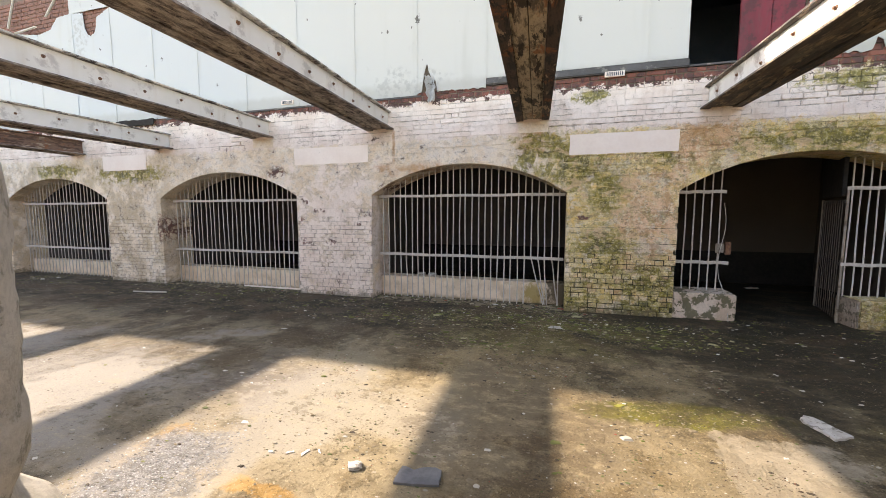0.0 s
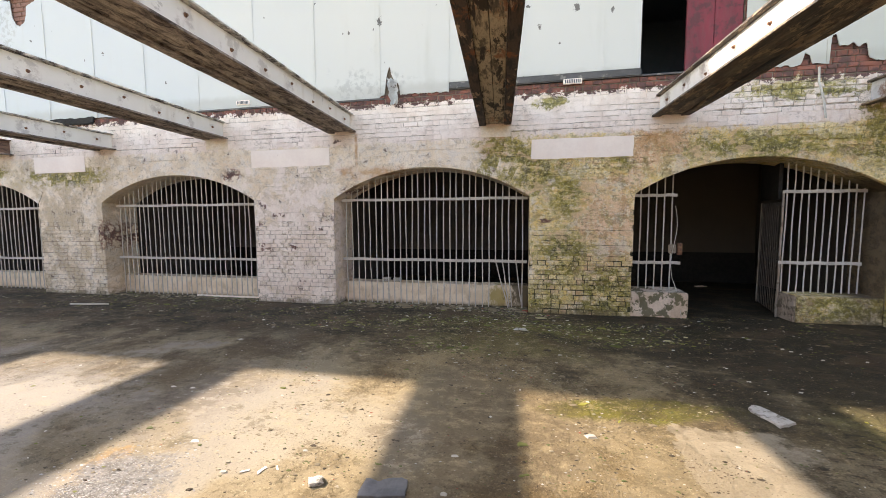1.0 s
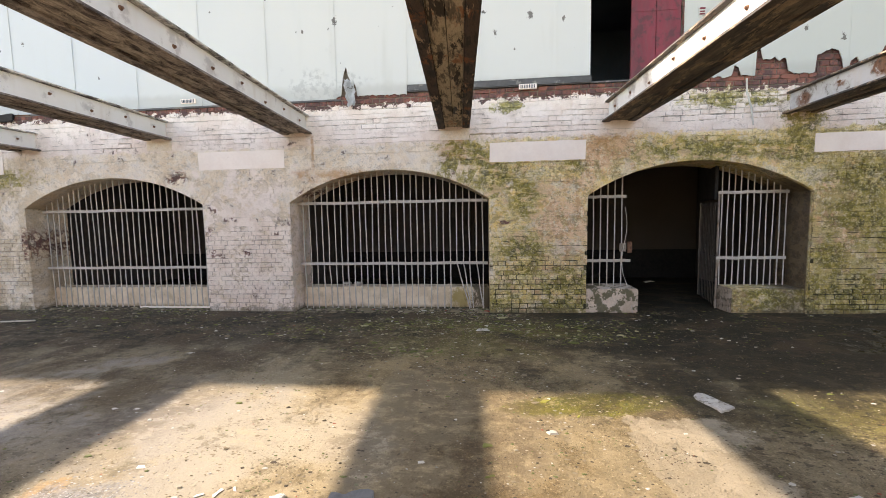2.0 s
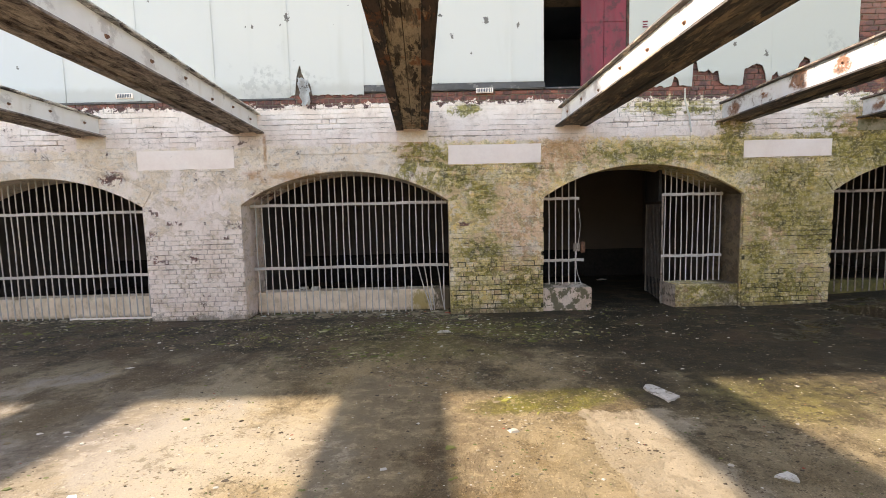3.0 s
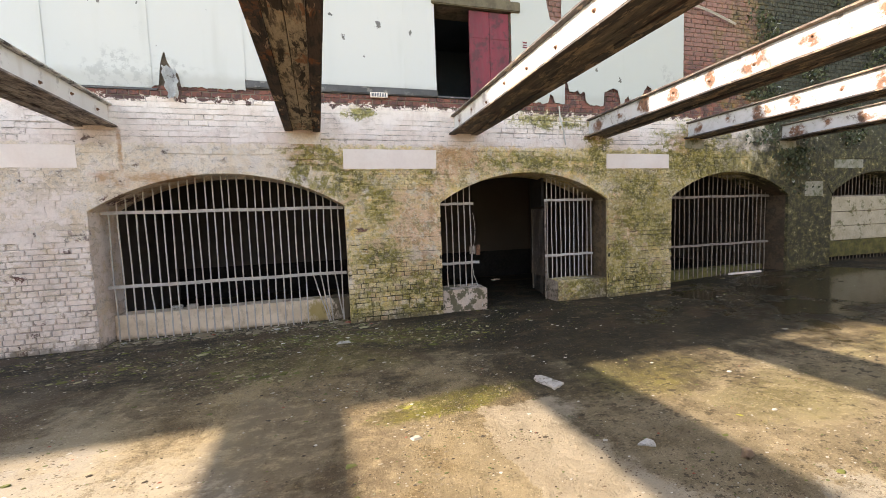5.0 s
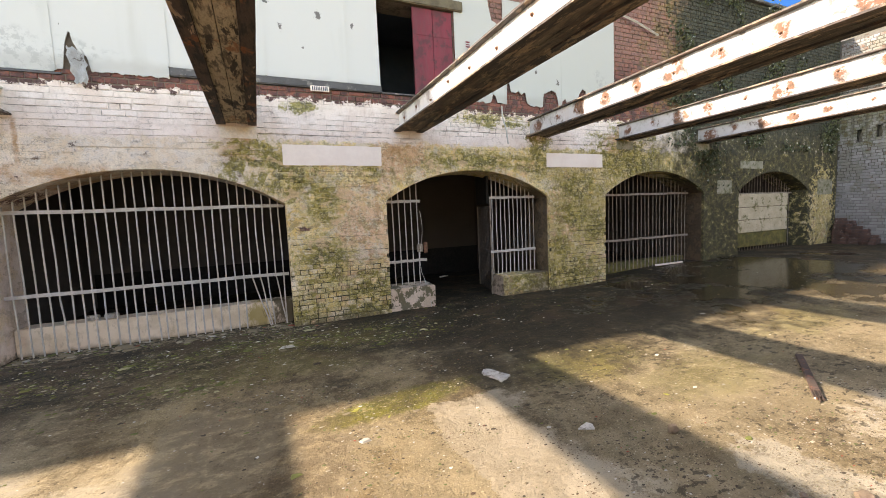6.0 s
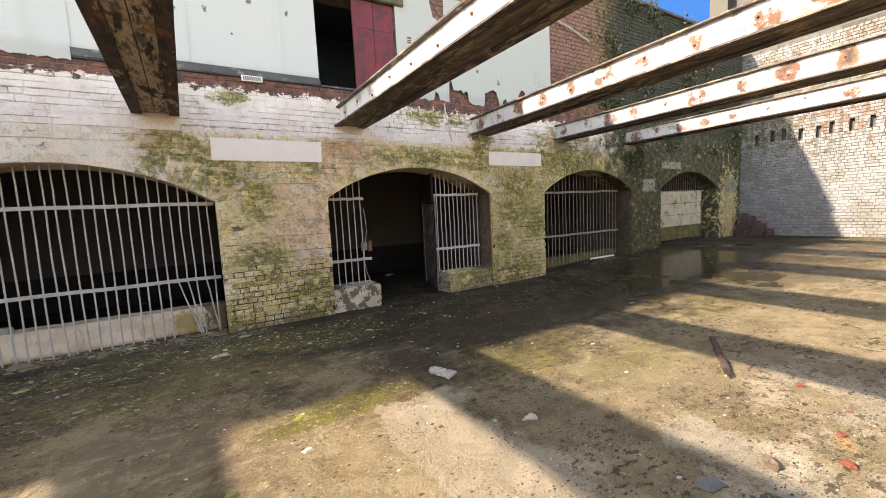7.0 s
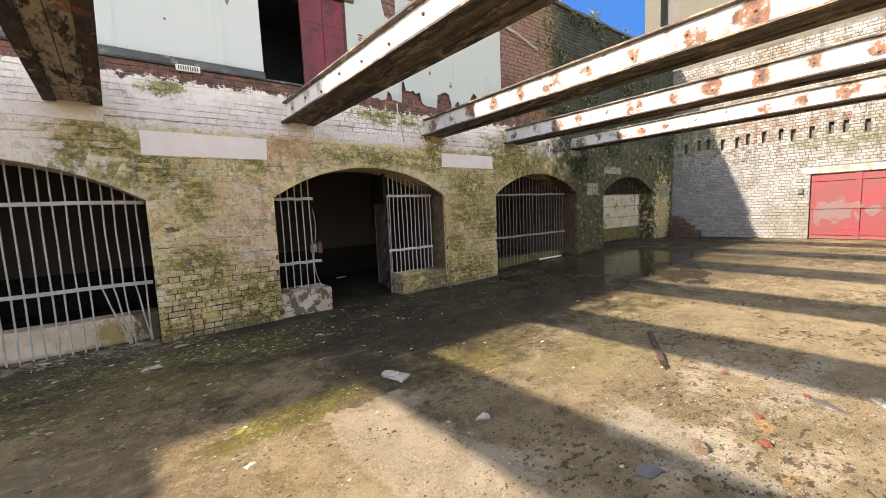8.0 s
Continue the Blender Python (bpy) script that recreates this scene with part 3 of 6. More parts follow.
def white_brick_material(name, mortar=False):
    """White paint over brick on the end wall, worn to dark joints, red at the top course."""
    m = Nodes(name, 0.85)
    mid, small, fine = m.noise(1.1, 9, None, 0.68), m.noise(6, 10, None, 0.72), m.noise(50, 4, None, 0.7)
    rnd = m.random()
    paint = m.mix(rnd, (0.262, 0.268, 0.270), (0.185, 0.19, 0.186))
    paint = m.mix(m.ramp(mid, 0.48, 0.58), paint, (0.18, 0.178, 0.155))
    old = m.mix(m.ramp(small, 0.4, 0.6), (0.198, 0.106, 0.073), (0.132, 0.086, 0.066))
    worn = m.math("ADD", m.math("ADD", small, m.math("MULTIPLY", rnd, 0.12)), m.mul(m.ramp(m.z, 1.9, 3.0), 0.10))
    colour = m.mix(m.ramp(worn, 0.70, 0.76), paint, old)
    colour = m.mix(m.mul(m.blob(m.y, m.z, -2.3, 3.1, 1.1, 0.2, mid, 0.8), m.ramp(small, 0.40, 0.58), 0.7), colour, (0.17, 0.105, 0.075))
    green = m.mul(m.either(m.blob(m.y, m.z, -2.2, 4.4, 0.9, 0.45, mid, 0.8), m.blob(m.y, m.z, -4.0, 2.6, 0.9, 0.25, mid, 0.8), m.blob(m.y, m.z, -0.5, 3.2, 0.7, 0.6, mid, 0.8)), m.ramp(small, 0.35, 0.6))
    colour = m.mix(m.mul(green, 0.8), colour, (0.086, 0.092, 0.040))
    drip = m.mul(m.ramp(m.noise(5, 8, m.stretch(1, 1.3, 0.14), 0.7), 0.52, 0.60), m.ramp(m.math("ADD", m.z, m.mul(small, 1.2)), 2.2, 3.2), 0.55)
    colour = m.mix(drip, colour, (0.055, 0.055, 0.035))
    if mortar:
        worn_out = m.math("ADD", m.mul(m.ramp(mid, 0.60, 0.45), -0.22), m.math("ADD", 0.62, m.mul(m.ramp(m.z, 1.5, 2.3), 0.28)))
        colour = m.mix(worn_out, colour, (0.050, 0.043, 0.032))
    colour = m.mix(m.mul(m.ramp(m.math("ADD", m.z, m.mul(small, 0.3)), 0.4, 0.1), 0.8), colour, (0.106, 0.092, 0.066))
    m.bump(m.math("ADD", small, m.mul(fine, 0.4)), 0.008)
    return m.done(colour)


def panel_material():
    """Off-white cladding sheet with streaks, nail marks and rubbed dirt at the foot."""
    m = Nodes("offwhite_cladding_sheet", 0.6)
    rnd = m.random()
    tone = m.mix(m.ramp(m.x, -7.0, -2.0), (0.530, 0.575, 0.590), (0.600, 0.606, 0.570))
    tone = m.mix(m.ramp(m.x, 2.3, 2.5), tone, (0.47, 0.49, 0.45))
    tone = m.mix(m.mul(rnd, 0.35), tone, (0.619, 0.619, 0.568))
    streak = m.ramp(m.noise(4, 4, m.stretch(1, 1, 0.12)), 0.55, 0.8)
    tone = m.mix(m.mul(streak, 0.3), tone, (0.447, 0.447, 0.387))
    smudge = m.either(m.blob(m.x, m.z, -2.3, 3.2, 0.45, 0.25, m.noise(3, 5), 0.8), m.blob(m.x, m.z, 5.3, 3.5, 0.12, 0.2, m.noise(4, 5), 0.9), m.blob(m.x, m.z, -8.9, 4.7, 0.2, 0.4, m.noise(4, 5), 0.8))
    tone = m.mix(m.mul(smudge, m.ramp(m.noise(14, 8, None, 0.7), 0.47, 0.57), 0.45), tone, (0.310, 0.318, 0.301))
    marks = m.ramp(m.noise(9, 2), 0.745, 0.765)
    tone = m.mix(m.mul(marks, 0.85), tone, (0.043, 0.039, 0.034))
    rag = m.noise(30, 4, None, 0.7)
    for cx, cz, r in ((0.56, 3.98, 0.035), (-2.09, 4.07, 0.03), (0.98, 3.9, 0.02), (-6.9, 4.05, 0.02), (-2.55, 3.95, 0.015), (0.1, 3.78, 0.018), (0.35, 3.55, 0.015), (-3.9, 4.3, 0.012), (-0.62, 3.2, 0.02), (4.33, 3.47, 0.025), (3.9, 3.6, 0.02)):
        tone = m.mix(m.mul(m.blob(m.x, m.z, cx, cz, r, r * 1.5, rag, 0.3), 0.85), tone, (0.07, 0.055, 0.045))
    foot = m.mul(m.ramp(m.math("ADD", m.z, m.mul(m.noise(6), 0.12)), 3.3, 3.18), 0.4)
    tone = m.mix(foot, tone, (0.344, 0.327, 0.284))
    m.bump(m.math("ADD", m.noise(1.3, 2), m.mul(m.noise(40), 0.05)), 0.02, 0.5)
    return m.done(tone)


def red_door_material():
    m = Nodes("faded_red_door_paint", 0.6)
    mid, small = m.noise(1.8, 4), m.noise(6, 5, m.stretch(1, 1, 2.2))
    colour = m.mix(m.ramp(mid, 0.35, 0.65), (0.19, 0.022, 0.030), (0.145, 0.032, 0.034))
    ragged = m.math("ADD", 0.5, m.math("MULTIPLY", m.math("SUBTRACT", m.noise(5, 8, None, 0.7), 0.5), 0.9))
    bare = m.either(m.blob(m.y, m.z, -3.75, 0.95, 0.34, 0.24, ragged, 0.2), m.blob(m.y, m.z, -3.40, 0.85, 0.12, 0.30, ragged, 0.2), m.blob(m.y, m.z, -4.28, 0.90, 0.13, 0.16, ragged, 0.2), m.mul(m.ramp(m.noise(3, 8, m.stretch(1, 1, 2), 0.7), 0.62, 0.66), 0.3))
    colour = m.mix(m.mul(bare, 0.75), colour, m.mix(m.ramp(small, 0.44, 0.56), (0.115, 0.105, 0.11), (0.15, 0.085, 0.085)))
    colour = m.mix(m.mul(m.ramp(m.z, 0.35, 0.2), 0.6), colour, (0.20, 0.12, 0.10))
    m.bump(small, 0.003)
    return m.done(colour)


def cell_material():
    m = Nodes("dark_cell_render", 0.95)
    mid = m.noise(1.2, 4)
    # dark brown tones, slightly greyer where x is low
    dusky = m.mix(mid, (0.125, 0.102, 0.080), (0.080, 0.066, 0.052))
    return m.done(m.mix(m.ramp(m.x, 0.9, 0.4), dusky, m.mix(mid, (0.125, 0.112, 0.10), (0.085, 0.077, 0.068))))


BRICK = wall_material("limewashed_brick")
MORTAR = wall_material("limewashed_mortar", True)
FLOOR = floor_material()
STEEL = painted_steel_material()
FLANGE = flange_material("scabbed_dark_steel", (0.028, 0.021, 0.019), (0.085, 0.055, 0.042), (0.42, 0.29, 0.20), (0.585, 0.605), (0.37, 0.305, 0.26))
TIMBER = flange_material("rotten_timber", (0.15, 0.115, 0.085), (0.52, 0.42, 0.31), (0.05, 0.035, 0.027), (0.545, 0.575), (0.44, 0.365, 0.305))
BOLT = simple_material("rusty_bolt", (0.13, 0.06, 0.04), (0.25, 0.12, 0.06), 30, 0.8)
IRON = simple_material("weathered_grey_iron", (0.60, 0.56, 0.51), (0.48, 0.44, 0.395), 5, 0.6, 0.0, 0.002, (0.30, 0.20, 0.14), (0.66, 0.78))
PLASTER = simple_material("pinkish_white_plaster", (0.95, 0.84, 0.75), (0.91, 0.79, 0.70), 3, 0.85, 0, 0.004, (0.60, 0.50, 0.40), (0.67, 0.76), None, 0.06)
PLASTER_OLD = simple_material("stained_old_plaster", (0.40, 0.37, 0.29), (0.27, 0.26, 0.17), 4, 0.9, 0, 0.006, (0.13, 0.14, 0.06), (0.52, 0.66))
PAD = simple_material("rust_stained_padstone", (0.80, 0.66, 0.50), (0.86, 0.77, 0.67), 5, 0.85, 0, 0.005, (0.40, 0.22, 0.10), (0.6, 0.75))
PLINTH = simple_material("grubby_white_render", (0.84, 0.73, 0.58), (0.70, 0.58, 0.43), 3, 0.9, 0, 0.006, (0.22, 0.16, 0.09), (0.58, 0.70))
PLINTH_MOSS = simple_material("mossy_render", (0.22, 0.19, 0.055), (0.11, 0.105, 0.03), 6, 0.9, 0, 0.012, (0.085, 0.07, 0.035), (0.50, 0.76))
PANEL = panel_material()
LEAD = simple_material("grey_lead_strip", (0.105, 0.10, 0.098), (0.070, 0.066, 0.064), 4, 0.6, 0, 0.004, (0.26, 0.24, 0.21), (0.6, 0.7))
RED_LEAF = simple_material("maroon_painted_boards", (0.225, 0.022, 0.036), (0.155, 0.018, 0.027), 2.5, 0.6, 0, 0.004, (0.085, 0.020, 0.022), (0.54, 0.66), (1, 1, 0.25))
DARK = simple_material("dark_void_tone", (0.07, 0.09, 0.12), (0.05, 0.07, 0.09), 2, 0.9)
WOOD = simple_material("grey_old_wood", (0.17, 0.14, 0.085), (0.11, 0.09, 0.055), 6, 0.85, 0, 0.005)
WHITE_BRICK = white_brick_material("white_painted_brick")
WHITE_MORTAR = white_brick_material("dark_worn_joint", True)
RED_DOOR = red_door_material()
CELL = cell_material()
NEAR_BLACK = simple_material("near_black", (0.012, 0.011, 0.010), (0.02, 0.018, 0.016), 2, 0.9)
CONCRETE = simple_material("pale_concrete", (0.44, 0.40, 0.34), (0.36, 0.315, 0.255), 3, 0.85, 0, 0.006, (0.22, 0.18, 0.13), (0.57, 0.65))
SLATE = simple_material("blue_grey_slate", (0.165, 0.163, 0.162), (0.11, 0.11, 0.112), 7, 0.55, 0, 0.003)
PALE = simple_material("pale_broken_tile", (0.56, 0.53, 0.47), (0.43, 0.40, 0.35), 12, 0.8, 0, 0.006, (0.188, 0.165, 0.128), (0.58, 0.66))
RUBBLE = simple_material("brown_rubble", (0.180, 0.128, 0.090), (0.247, 0.180, 0.120), 12, 0.9, 0, 0.01)
RED_BRICK = simple_material("broken_red_brick", (0.255, 0.064, 0.038), (0.195, 0.053, 0.038), 14, 0.9, 0, 0.008)
DARK_BRICK = simple_material("dirty_dark_brick", (0.12, 0.065, 0.05), (0.07, 0.05, 0.045), 9, 0.9, 0, 0.008, (0.36, 0.32, 0.28), (0.66, 0.70))
ROT = simple_material("dark_rotten_plank", (0.10, 0.06, 0.045), (0.055, 0.038, 0.03), 8, 0.85, 0, 0.006, (0.22, 0.09, 0.05), (0.6, 0.7))
LEAF_Y = simple_material("yellow_leaf", (0.30, 0.29, 0.04), (0.24, 0.21, 0.03), 20, 0.7)
CORD = simple_material("dirty_white_cord", (0.62, 0.60, 0.54), (0.52, 0.49, 0.43), 9, 0.7)
TOWER = simple_material("grey_tan_render", (0.088, 0.090, 0.076), (0.078, 0.080, 0.067), 0.6, 0.9, 0, 0.01)
TOWER_DARK = simple_material("dark_window_bay", (0.035, 0.04, 0.045), (0.03, 0.033, 0.038), 0.7, 0.6)
ROUGH_PLASTER = simple_material("lumpy_grey_plaster", (0.56, 0.52, 0.45), (0.46, 0.42, 0.35), 5, 0.9, 0, 0.02, (0.23, 0.21, 0.16), (0.58, 0.70))


def sill_material():
    """Cream render, rubbed and streaked, with a damp brown and ochre end by the second pier."""
    m = Nodes("cream_sill_render", 0.9)
    mid, small, fine = m.noise(2.5, 9, None, 0.68), m.noise(9, 9, m.stretch(1, 1, 0.5), 0.72), m.noise(60, 4, None, 0.7)
    colour = m.mix(m.ramp(mid, 0.42, 0.58), (0.88, 0.74, 0.58), (0.74, 0.60, 0.44))
    colour = m.mix(m.mul(m.ramp(small, 0.53, 0.60), 0.45), colour, (0.46, 0.35, 0.23))
    colour = m.mix(m.mul(m.blob(m.x, m.z, -0.42, 0.12, 0.16, 0.18, small, 0.8), 0.8), colour, (0.38, 0.27, 0.06))
    colour = m.mix(m.mul(m.blob(m.x, m.z, -0.04, 0.15, 0.22, 0.3, small, 0.7), 0.9), colour, (0.10, 0.075, 0.04))
    colour = m.mix(m.mul(m.ramp(m.math("ADD", m.z, m.mul(small, 0.2)), 0.16, 0.08), 0.7), colour, (0.24, 0.17, 0.10))
    m.bump(m.math("ADD", mid, m.mul(fine, 0.3)), 0.006)
    return m.done(colour)


SILL = sill_material()


def litter_material():
    m = Nodes("mixed_grit_and_flakes", 0.9)
    rnd = m.random()
    colour = m.mix(m.ramp(rnd, 0.22, 0.24), (0.060, 0.046, 0.028), (0.20, 0.158, 0.10))
    colour = m.mix(m.ramp(rnd, 0.74, 0.76), colour, (0.33, 0.28, 0.20))
    colour = m.mix(m.ramp(rnd, 0.84, 0.85), colour, (0.098, 0.112, 0.035))
    colour = m.mix(m.ramp(rnd, 0.955, 0.96), colour, (0.385, 0.364, 0.322))
    colour = m.mix(m.ramp(rnd, 0.985, 0.988), colour, (0.266, 0.063, 0.035))
    return m.done(colour)


def ivy_material():
    m = Nodes("dull_ivy_leaf", 0.6)
    rnd = m.random()
    colour = m.mix(rnd, (0.035, 0.05, 0.02), (0.10, 0.115, 0.05))
    return m.done(m.mix(m.ramp(rnd, 0.94, 0.95), colour, (0.30, 0.31, 0.26)))


LITTER = litter_material()


def leafy_material():
    m = Nodes("leaf_litter_and_crumbs", 0.9)
    rnd = m.random()
    colour = m.mix(m.ramp(rnd, 0.36, 0.38), (0.055, 0.04, 0.024), (0.20, 0.155, 0.095))
    colour = m.mix(m.ramp(rnd, 0.60, 0.62), colour, (0.13, 0.14, 0.035))
    colour = m.mix(m.ramp(rnd, 0.90, 0.91), colour, (0.27, 0.24, 0.18))
    colour = m.mix(m.ramp(rnd, 0.985, 0.987), colour, (0.50, 0.48, 0.43))
    return m.done(colour)


LEAFY = leafy_material()
GRAVEL = Nodes("grey_gravel", 0.9)
GRAVEL = GRAVEL.done(GRAVEL.mix(GRAVEL.random(), (0.10, 0.098, 0.095), (0.42, 0.415, 0.405)))
IVY = ivy_material()

# ---- mesh helpers ----


def mesh_of(name, verts, faces, material, smooth=False):
    me = bpy.data.meshes.new(name)
    me.from_pydata(verts, [], faces)
    me.materials.append(material)
    if smooth:
        me.polygons.foreach_set("use_smooth", [True] * len(me.polygons))
    me.update()
    return me


def finish(name, bm, material, smooth=False):
    me = bpy.data.meshes.new(name)
    bmesh.ops.recalc_face_normals(bm, faces=bm.faces)
    bm.to_mesh(me)
    bm.free()
    me.materials.append(material)
    if smooth:
        me.polygons.foreach_set("use_smooth", [True] * len(me.polygons))
        me.set_sharp_from_angle(angle=radians(32))
    return me


def part(name, data, parent, label="", m=None):
    """One mesh as a part of a thing."""
    ob = new(name, data)
    ob.parent = parent
    if m is not None:
        ob.matrix_basis = m
    if label:
        ob["label"] = label
    return ob


def thing(name, label, category, m=None, data=None, group="", kind=""):
    ob = new(name, data)
    if m is not None:
        ob.matrix_basis = m
    return tagged(ob, label, category, group, kind)


def box(bm, x0, x1, y0, y1, z0, z1, bevel=0.0):
    vs = [bm.verts.new(p) for p in ((x0, y0, z0), (x1, y0, z0), (x1, y1, z0), (x0, y1, z0), (x0, y0, z1), (x1, y0, z1), (x1, y1, z1), (x0, y1, z1))]
    fs = [bm.faces.new([vs[i] for i in f]) for f in ((3, 2, 1, 0), (4, 5, 6, 7), (0, 1, 5, 4), (1, 2, 6, 5), (2, 3, 7, 6), (3, 0, 4, 7))]
    if bevel:
        es = {e for f in fs for e in f.edges}
        bmesh.ops.bevel(bm, geom=list(es), offset=bevel, segments=2, affect="EDGES")


def box_mesh(name, material, x0, x1, y0, y1, z0, z1, bevel=0.0):
    bm = bmesh.new()
    box(bm, x0, x1, y0, y1, z0, z1, bevel)
    return finish(name, bm, material)


def rough_box(name, material, x0, x1, y0, y1, z0, z1, cell=0.06, amount=0.012, seed=0.0):
    """A block with a hacked, uneven surface and soft edges."""
    bm = bmesh.new()
    box(bm, x0, x1, y0, y1, z0, z1, min(0.012, (z1 - z0) * 0.2))
    for axis, lo, hi in ((0, x0, x1), (1, y0, y1), (2, z0, z1)):
        n = min(60, int((hi - lo) / cell))
        for i in range(1, n):
            no = [0, 0, 0]
            no[axis] = 1
            co = [0, 0, 0]
            co[axis] = lo + (hi - lo) * i / n
            bmesh.ops.bisect_plane(bm, geom=bm.verts[:] + bm.edges[:] + bm.faces[:], plane_co=co, plane_no=no)
    for v in bm.verts:
        d = noise.noise_vector((v.co + Vector((seed, seed * 2, 0))) * 7) * amount + noise.noise_vector((v.co + Vector((seed, 3, 1))) * 22) * amount * 0.4
        if v.co.z < z0 + 0.005:
            d.z = 0
        v.co += d
    return finish(name, bm, material, True)


def rock_mesh(name, material, sx, sy, sz, seed, rough=0.7):
    bm = bmesh.new()
    bmesh.ops.create_icosphere(bm, subdivisions=2, radius=1.0)
    for v in bm.verts:
        k = 1 + rough * noise.noise(v.co * 1.4 + Vector((seed, 0, seed))) + rough * 0.5 * noise.noise(v.co * 3.3 + Vector((0, seed, 0)))
        c = v.co * k
        c = Vector([max(-0.75, min(0.75, a)) for a in c])
        v.co = Vector((c.x * sx, c.y * sy, max(0.0, (c.z + 0.6) * sz * 0.75)))
    return finish(name, bm, material)


def shard_mesh(name, material, outline, thick, seed=0.0):
    """A flat broken piece with an outline of a few corners and chipped edges."""
    bm = bmesh.new()
    pts = []
    for i, (ax, ay) in enumerate(outline):
        bx, by = outline[(i + 1) % len(outline)]
        for k in range(4):
            u = k / 4
            p = Vector((ax + (bx - ax) * u, ay + (by - ay) * u, 0))
            pts.append(p + noise.noise_vector(p * 23 + Vector((seed, 0, 0))) * 0.012)
    low = [bm.verts.new((p.x, p.y, 0.0)) for p in pts]
    top = [bm.verts.new((p.x * 0.985, p.y * 0.985, thick + 0.25 * thick * noise.noise(p * 9))) for p in pts]
    bm.faces.new(low[::-1])
    bm.faces.new(top)
    for i in range(len(pts)):
        j = (i + 1) % len(pts)
        bm.faces.new((low[i], low[j], top[j], top[i]))
    return finish(name, bm, material)


def tube_mesh(name, material, points, radius, sides=8, smooth=True):
    bm = bmesh.new()
    rings = []
    for i, p in enumerate(points):
        a, b = Vector(points[max(0, i - 1)]), Vector(points[min(len(points) - 1, i + 1)])
        d = (b - a).normalized()
        u = (Vector((0, 1, 0)) if abs(d.y) < 0.8 else Vector((1, 0, 0))).cross(d).normalized()
        v = d.cross(u)
        rings.append([bm.verts.new(Vector(p) + radius * (u * math.cos(2 * math.pi * k / sides) + v * math.sin(2 * math.pi * k / sides))) for k in range(sides)])
    for r, s in zip(rings, rings[1:]):
        for k in range(sides):
            bm.faces.new((r[k], r[(k + 1) % sides], s[(k + 1) % sides], s[k]))
    bm.faces.new(rings[0][::-1])
    bm.faces.new(rings[-1])
    return finish(name, bm, material, smooth)


def brick_shape(rng, l, h, d, chamfer=0.006, wob=0.003):
    """Corners and faces of one brick lying along x, its face at y = 0 and its body behind it."""
    c = chamfer
    q = lambda: rng.uniform(-wob, wob)
    front = [(c + q(), q(), c + q()), (l - c + q(), q(), c + q()), (l - c + q(), q(), h - c + q()), (c + q(), q(), h - c + q())]
    edge = [(0, c, 0), (l, c, 0), (l, c, h), (0, c, h)]
    back = [(0, d, 0), (l, d, 0), (l, d, h), (0, d, h)]
    faces = [(0, 1, 2, 3)]
    for a, b in ((0, 4), (4, 8)):
        for i in range(4):
            j = (i + 1) % 4
            faces.append((a + j, a + i, b + i, b + j))
    return front + edge + back, faces


# ---- the plan ----
ARCHES = [(-11.6, -8.58), (-7.18, -4.21), (-2.87, 0.0), (1.31, 4.11), (5.36, 8.05), (9.2, 11.9)]
SPRING, APEX, RING = 1.6, 2.03, 0.23
WALL_TOP, PLATE, TOP = 3.06, 3.12, 5.6
THICK, END_X, WEST_X, SOUTH_Y, BACK_Y = 0.62, 13.2, -17.0, -9.2, 3.2
BEAMS = [(-9.25, 2.47, 0.0), (-7.0, 2.475, 0.0), (-4.84, 2.56, 0.045), (-2.70, 2.56, 0.05), (-0.47, 2.56, 0.05), (1.70, 2.56, 0.03), (3.90, 2.57, -0.02), (5.83, 2.58, 0.0), (7.98, 2.60, -0.02)]


def arch_z(x, a, b, extra=0.0):
    """Height of the arch's intrados (or of a ring outside it) over x; SPRING or lower beyond its ends."""
    half, rise = (b - a) / 2, APEX - SPRING
    r = (half * half + rise * rise) / (2 * rise)
    u = x - (a + b) / 2
    w = (r + extra) ** 2 - u * u
    return APEX - r + math.sqrt(w) if w > 0 else -1.0


def arched_wall():
    """Backing of the arched wall with its openings cut through, up to the timber plate."""
    bm = bmesh.new()
    f, b = 0.010, THICK
    quad = lambda *ps: bm.faces.new([bm.verts.new(p) for p in ps])
    x = WEST_X
    for a, c in ARCHES + [(END_X, END_X)]:
        for y in (f, b):
            quad((x, y, 0), (a, y, 0), (a, y, WALL_TOP), (x, y, WALL_TOP))
        if a < END_X:
            n = 28
            for i in range(n):
                u, v = a + (c - a) * i / n, a + (c - a) * (i + 1) / n
                zu, zv = arch_z(u, a, c), arch_z(v, a, c)
                for y in (f, b):
                    quad((u, y, zu), (v, y, zv), (v, y, WALL_TOP), (u, y, WALL_TOP))
                quad((u, f, zu), (v, f, zv), (v, b, zv), (u, b, zu)).material_index = 1
            for s in (a, c):
                quad((s, f, 0), (s, b, 0), (s, b, SPRING), (s, f, SPRING)).material_index = 1
        x = c
    quad((WEST_X, f, WALL_TOP), (END_X, f, WALL_TOP), (END_X, b, WALL_TOP), (WEST_X, b, WALL_TOP))
    bmesh.ops.remove_doubles(bm, verts=bm.verts, dist=0.0005)
    me = finish("wall_north", bm, MORTAR)
    me.materials.append(BRICK)
    return me


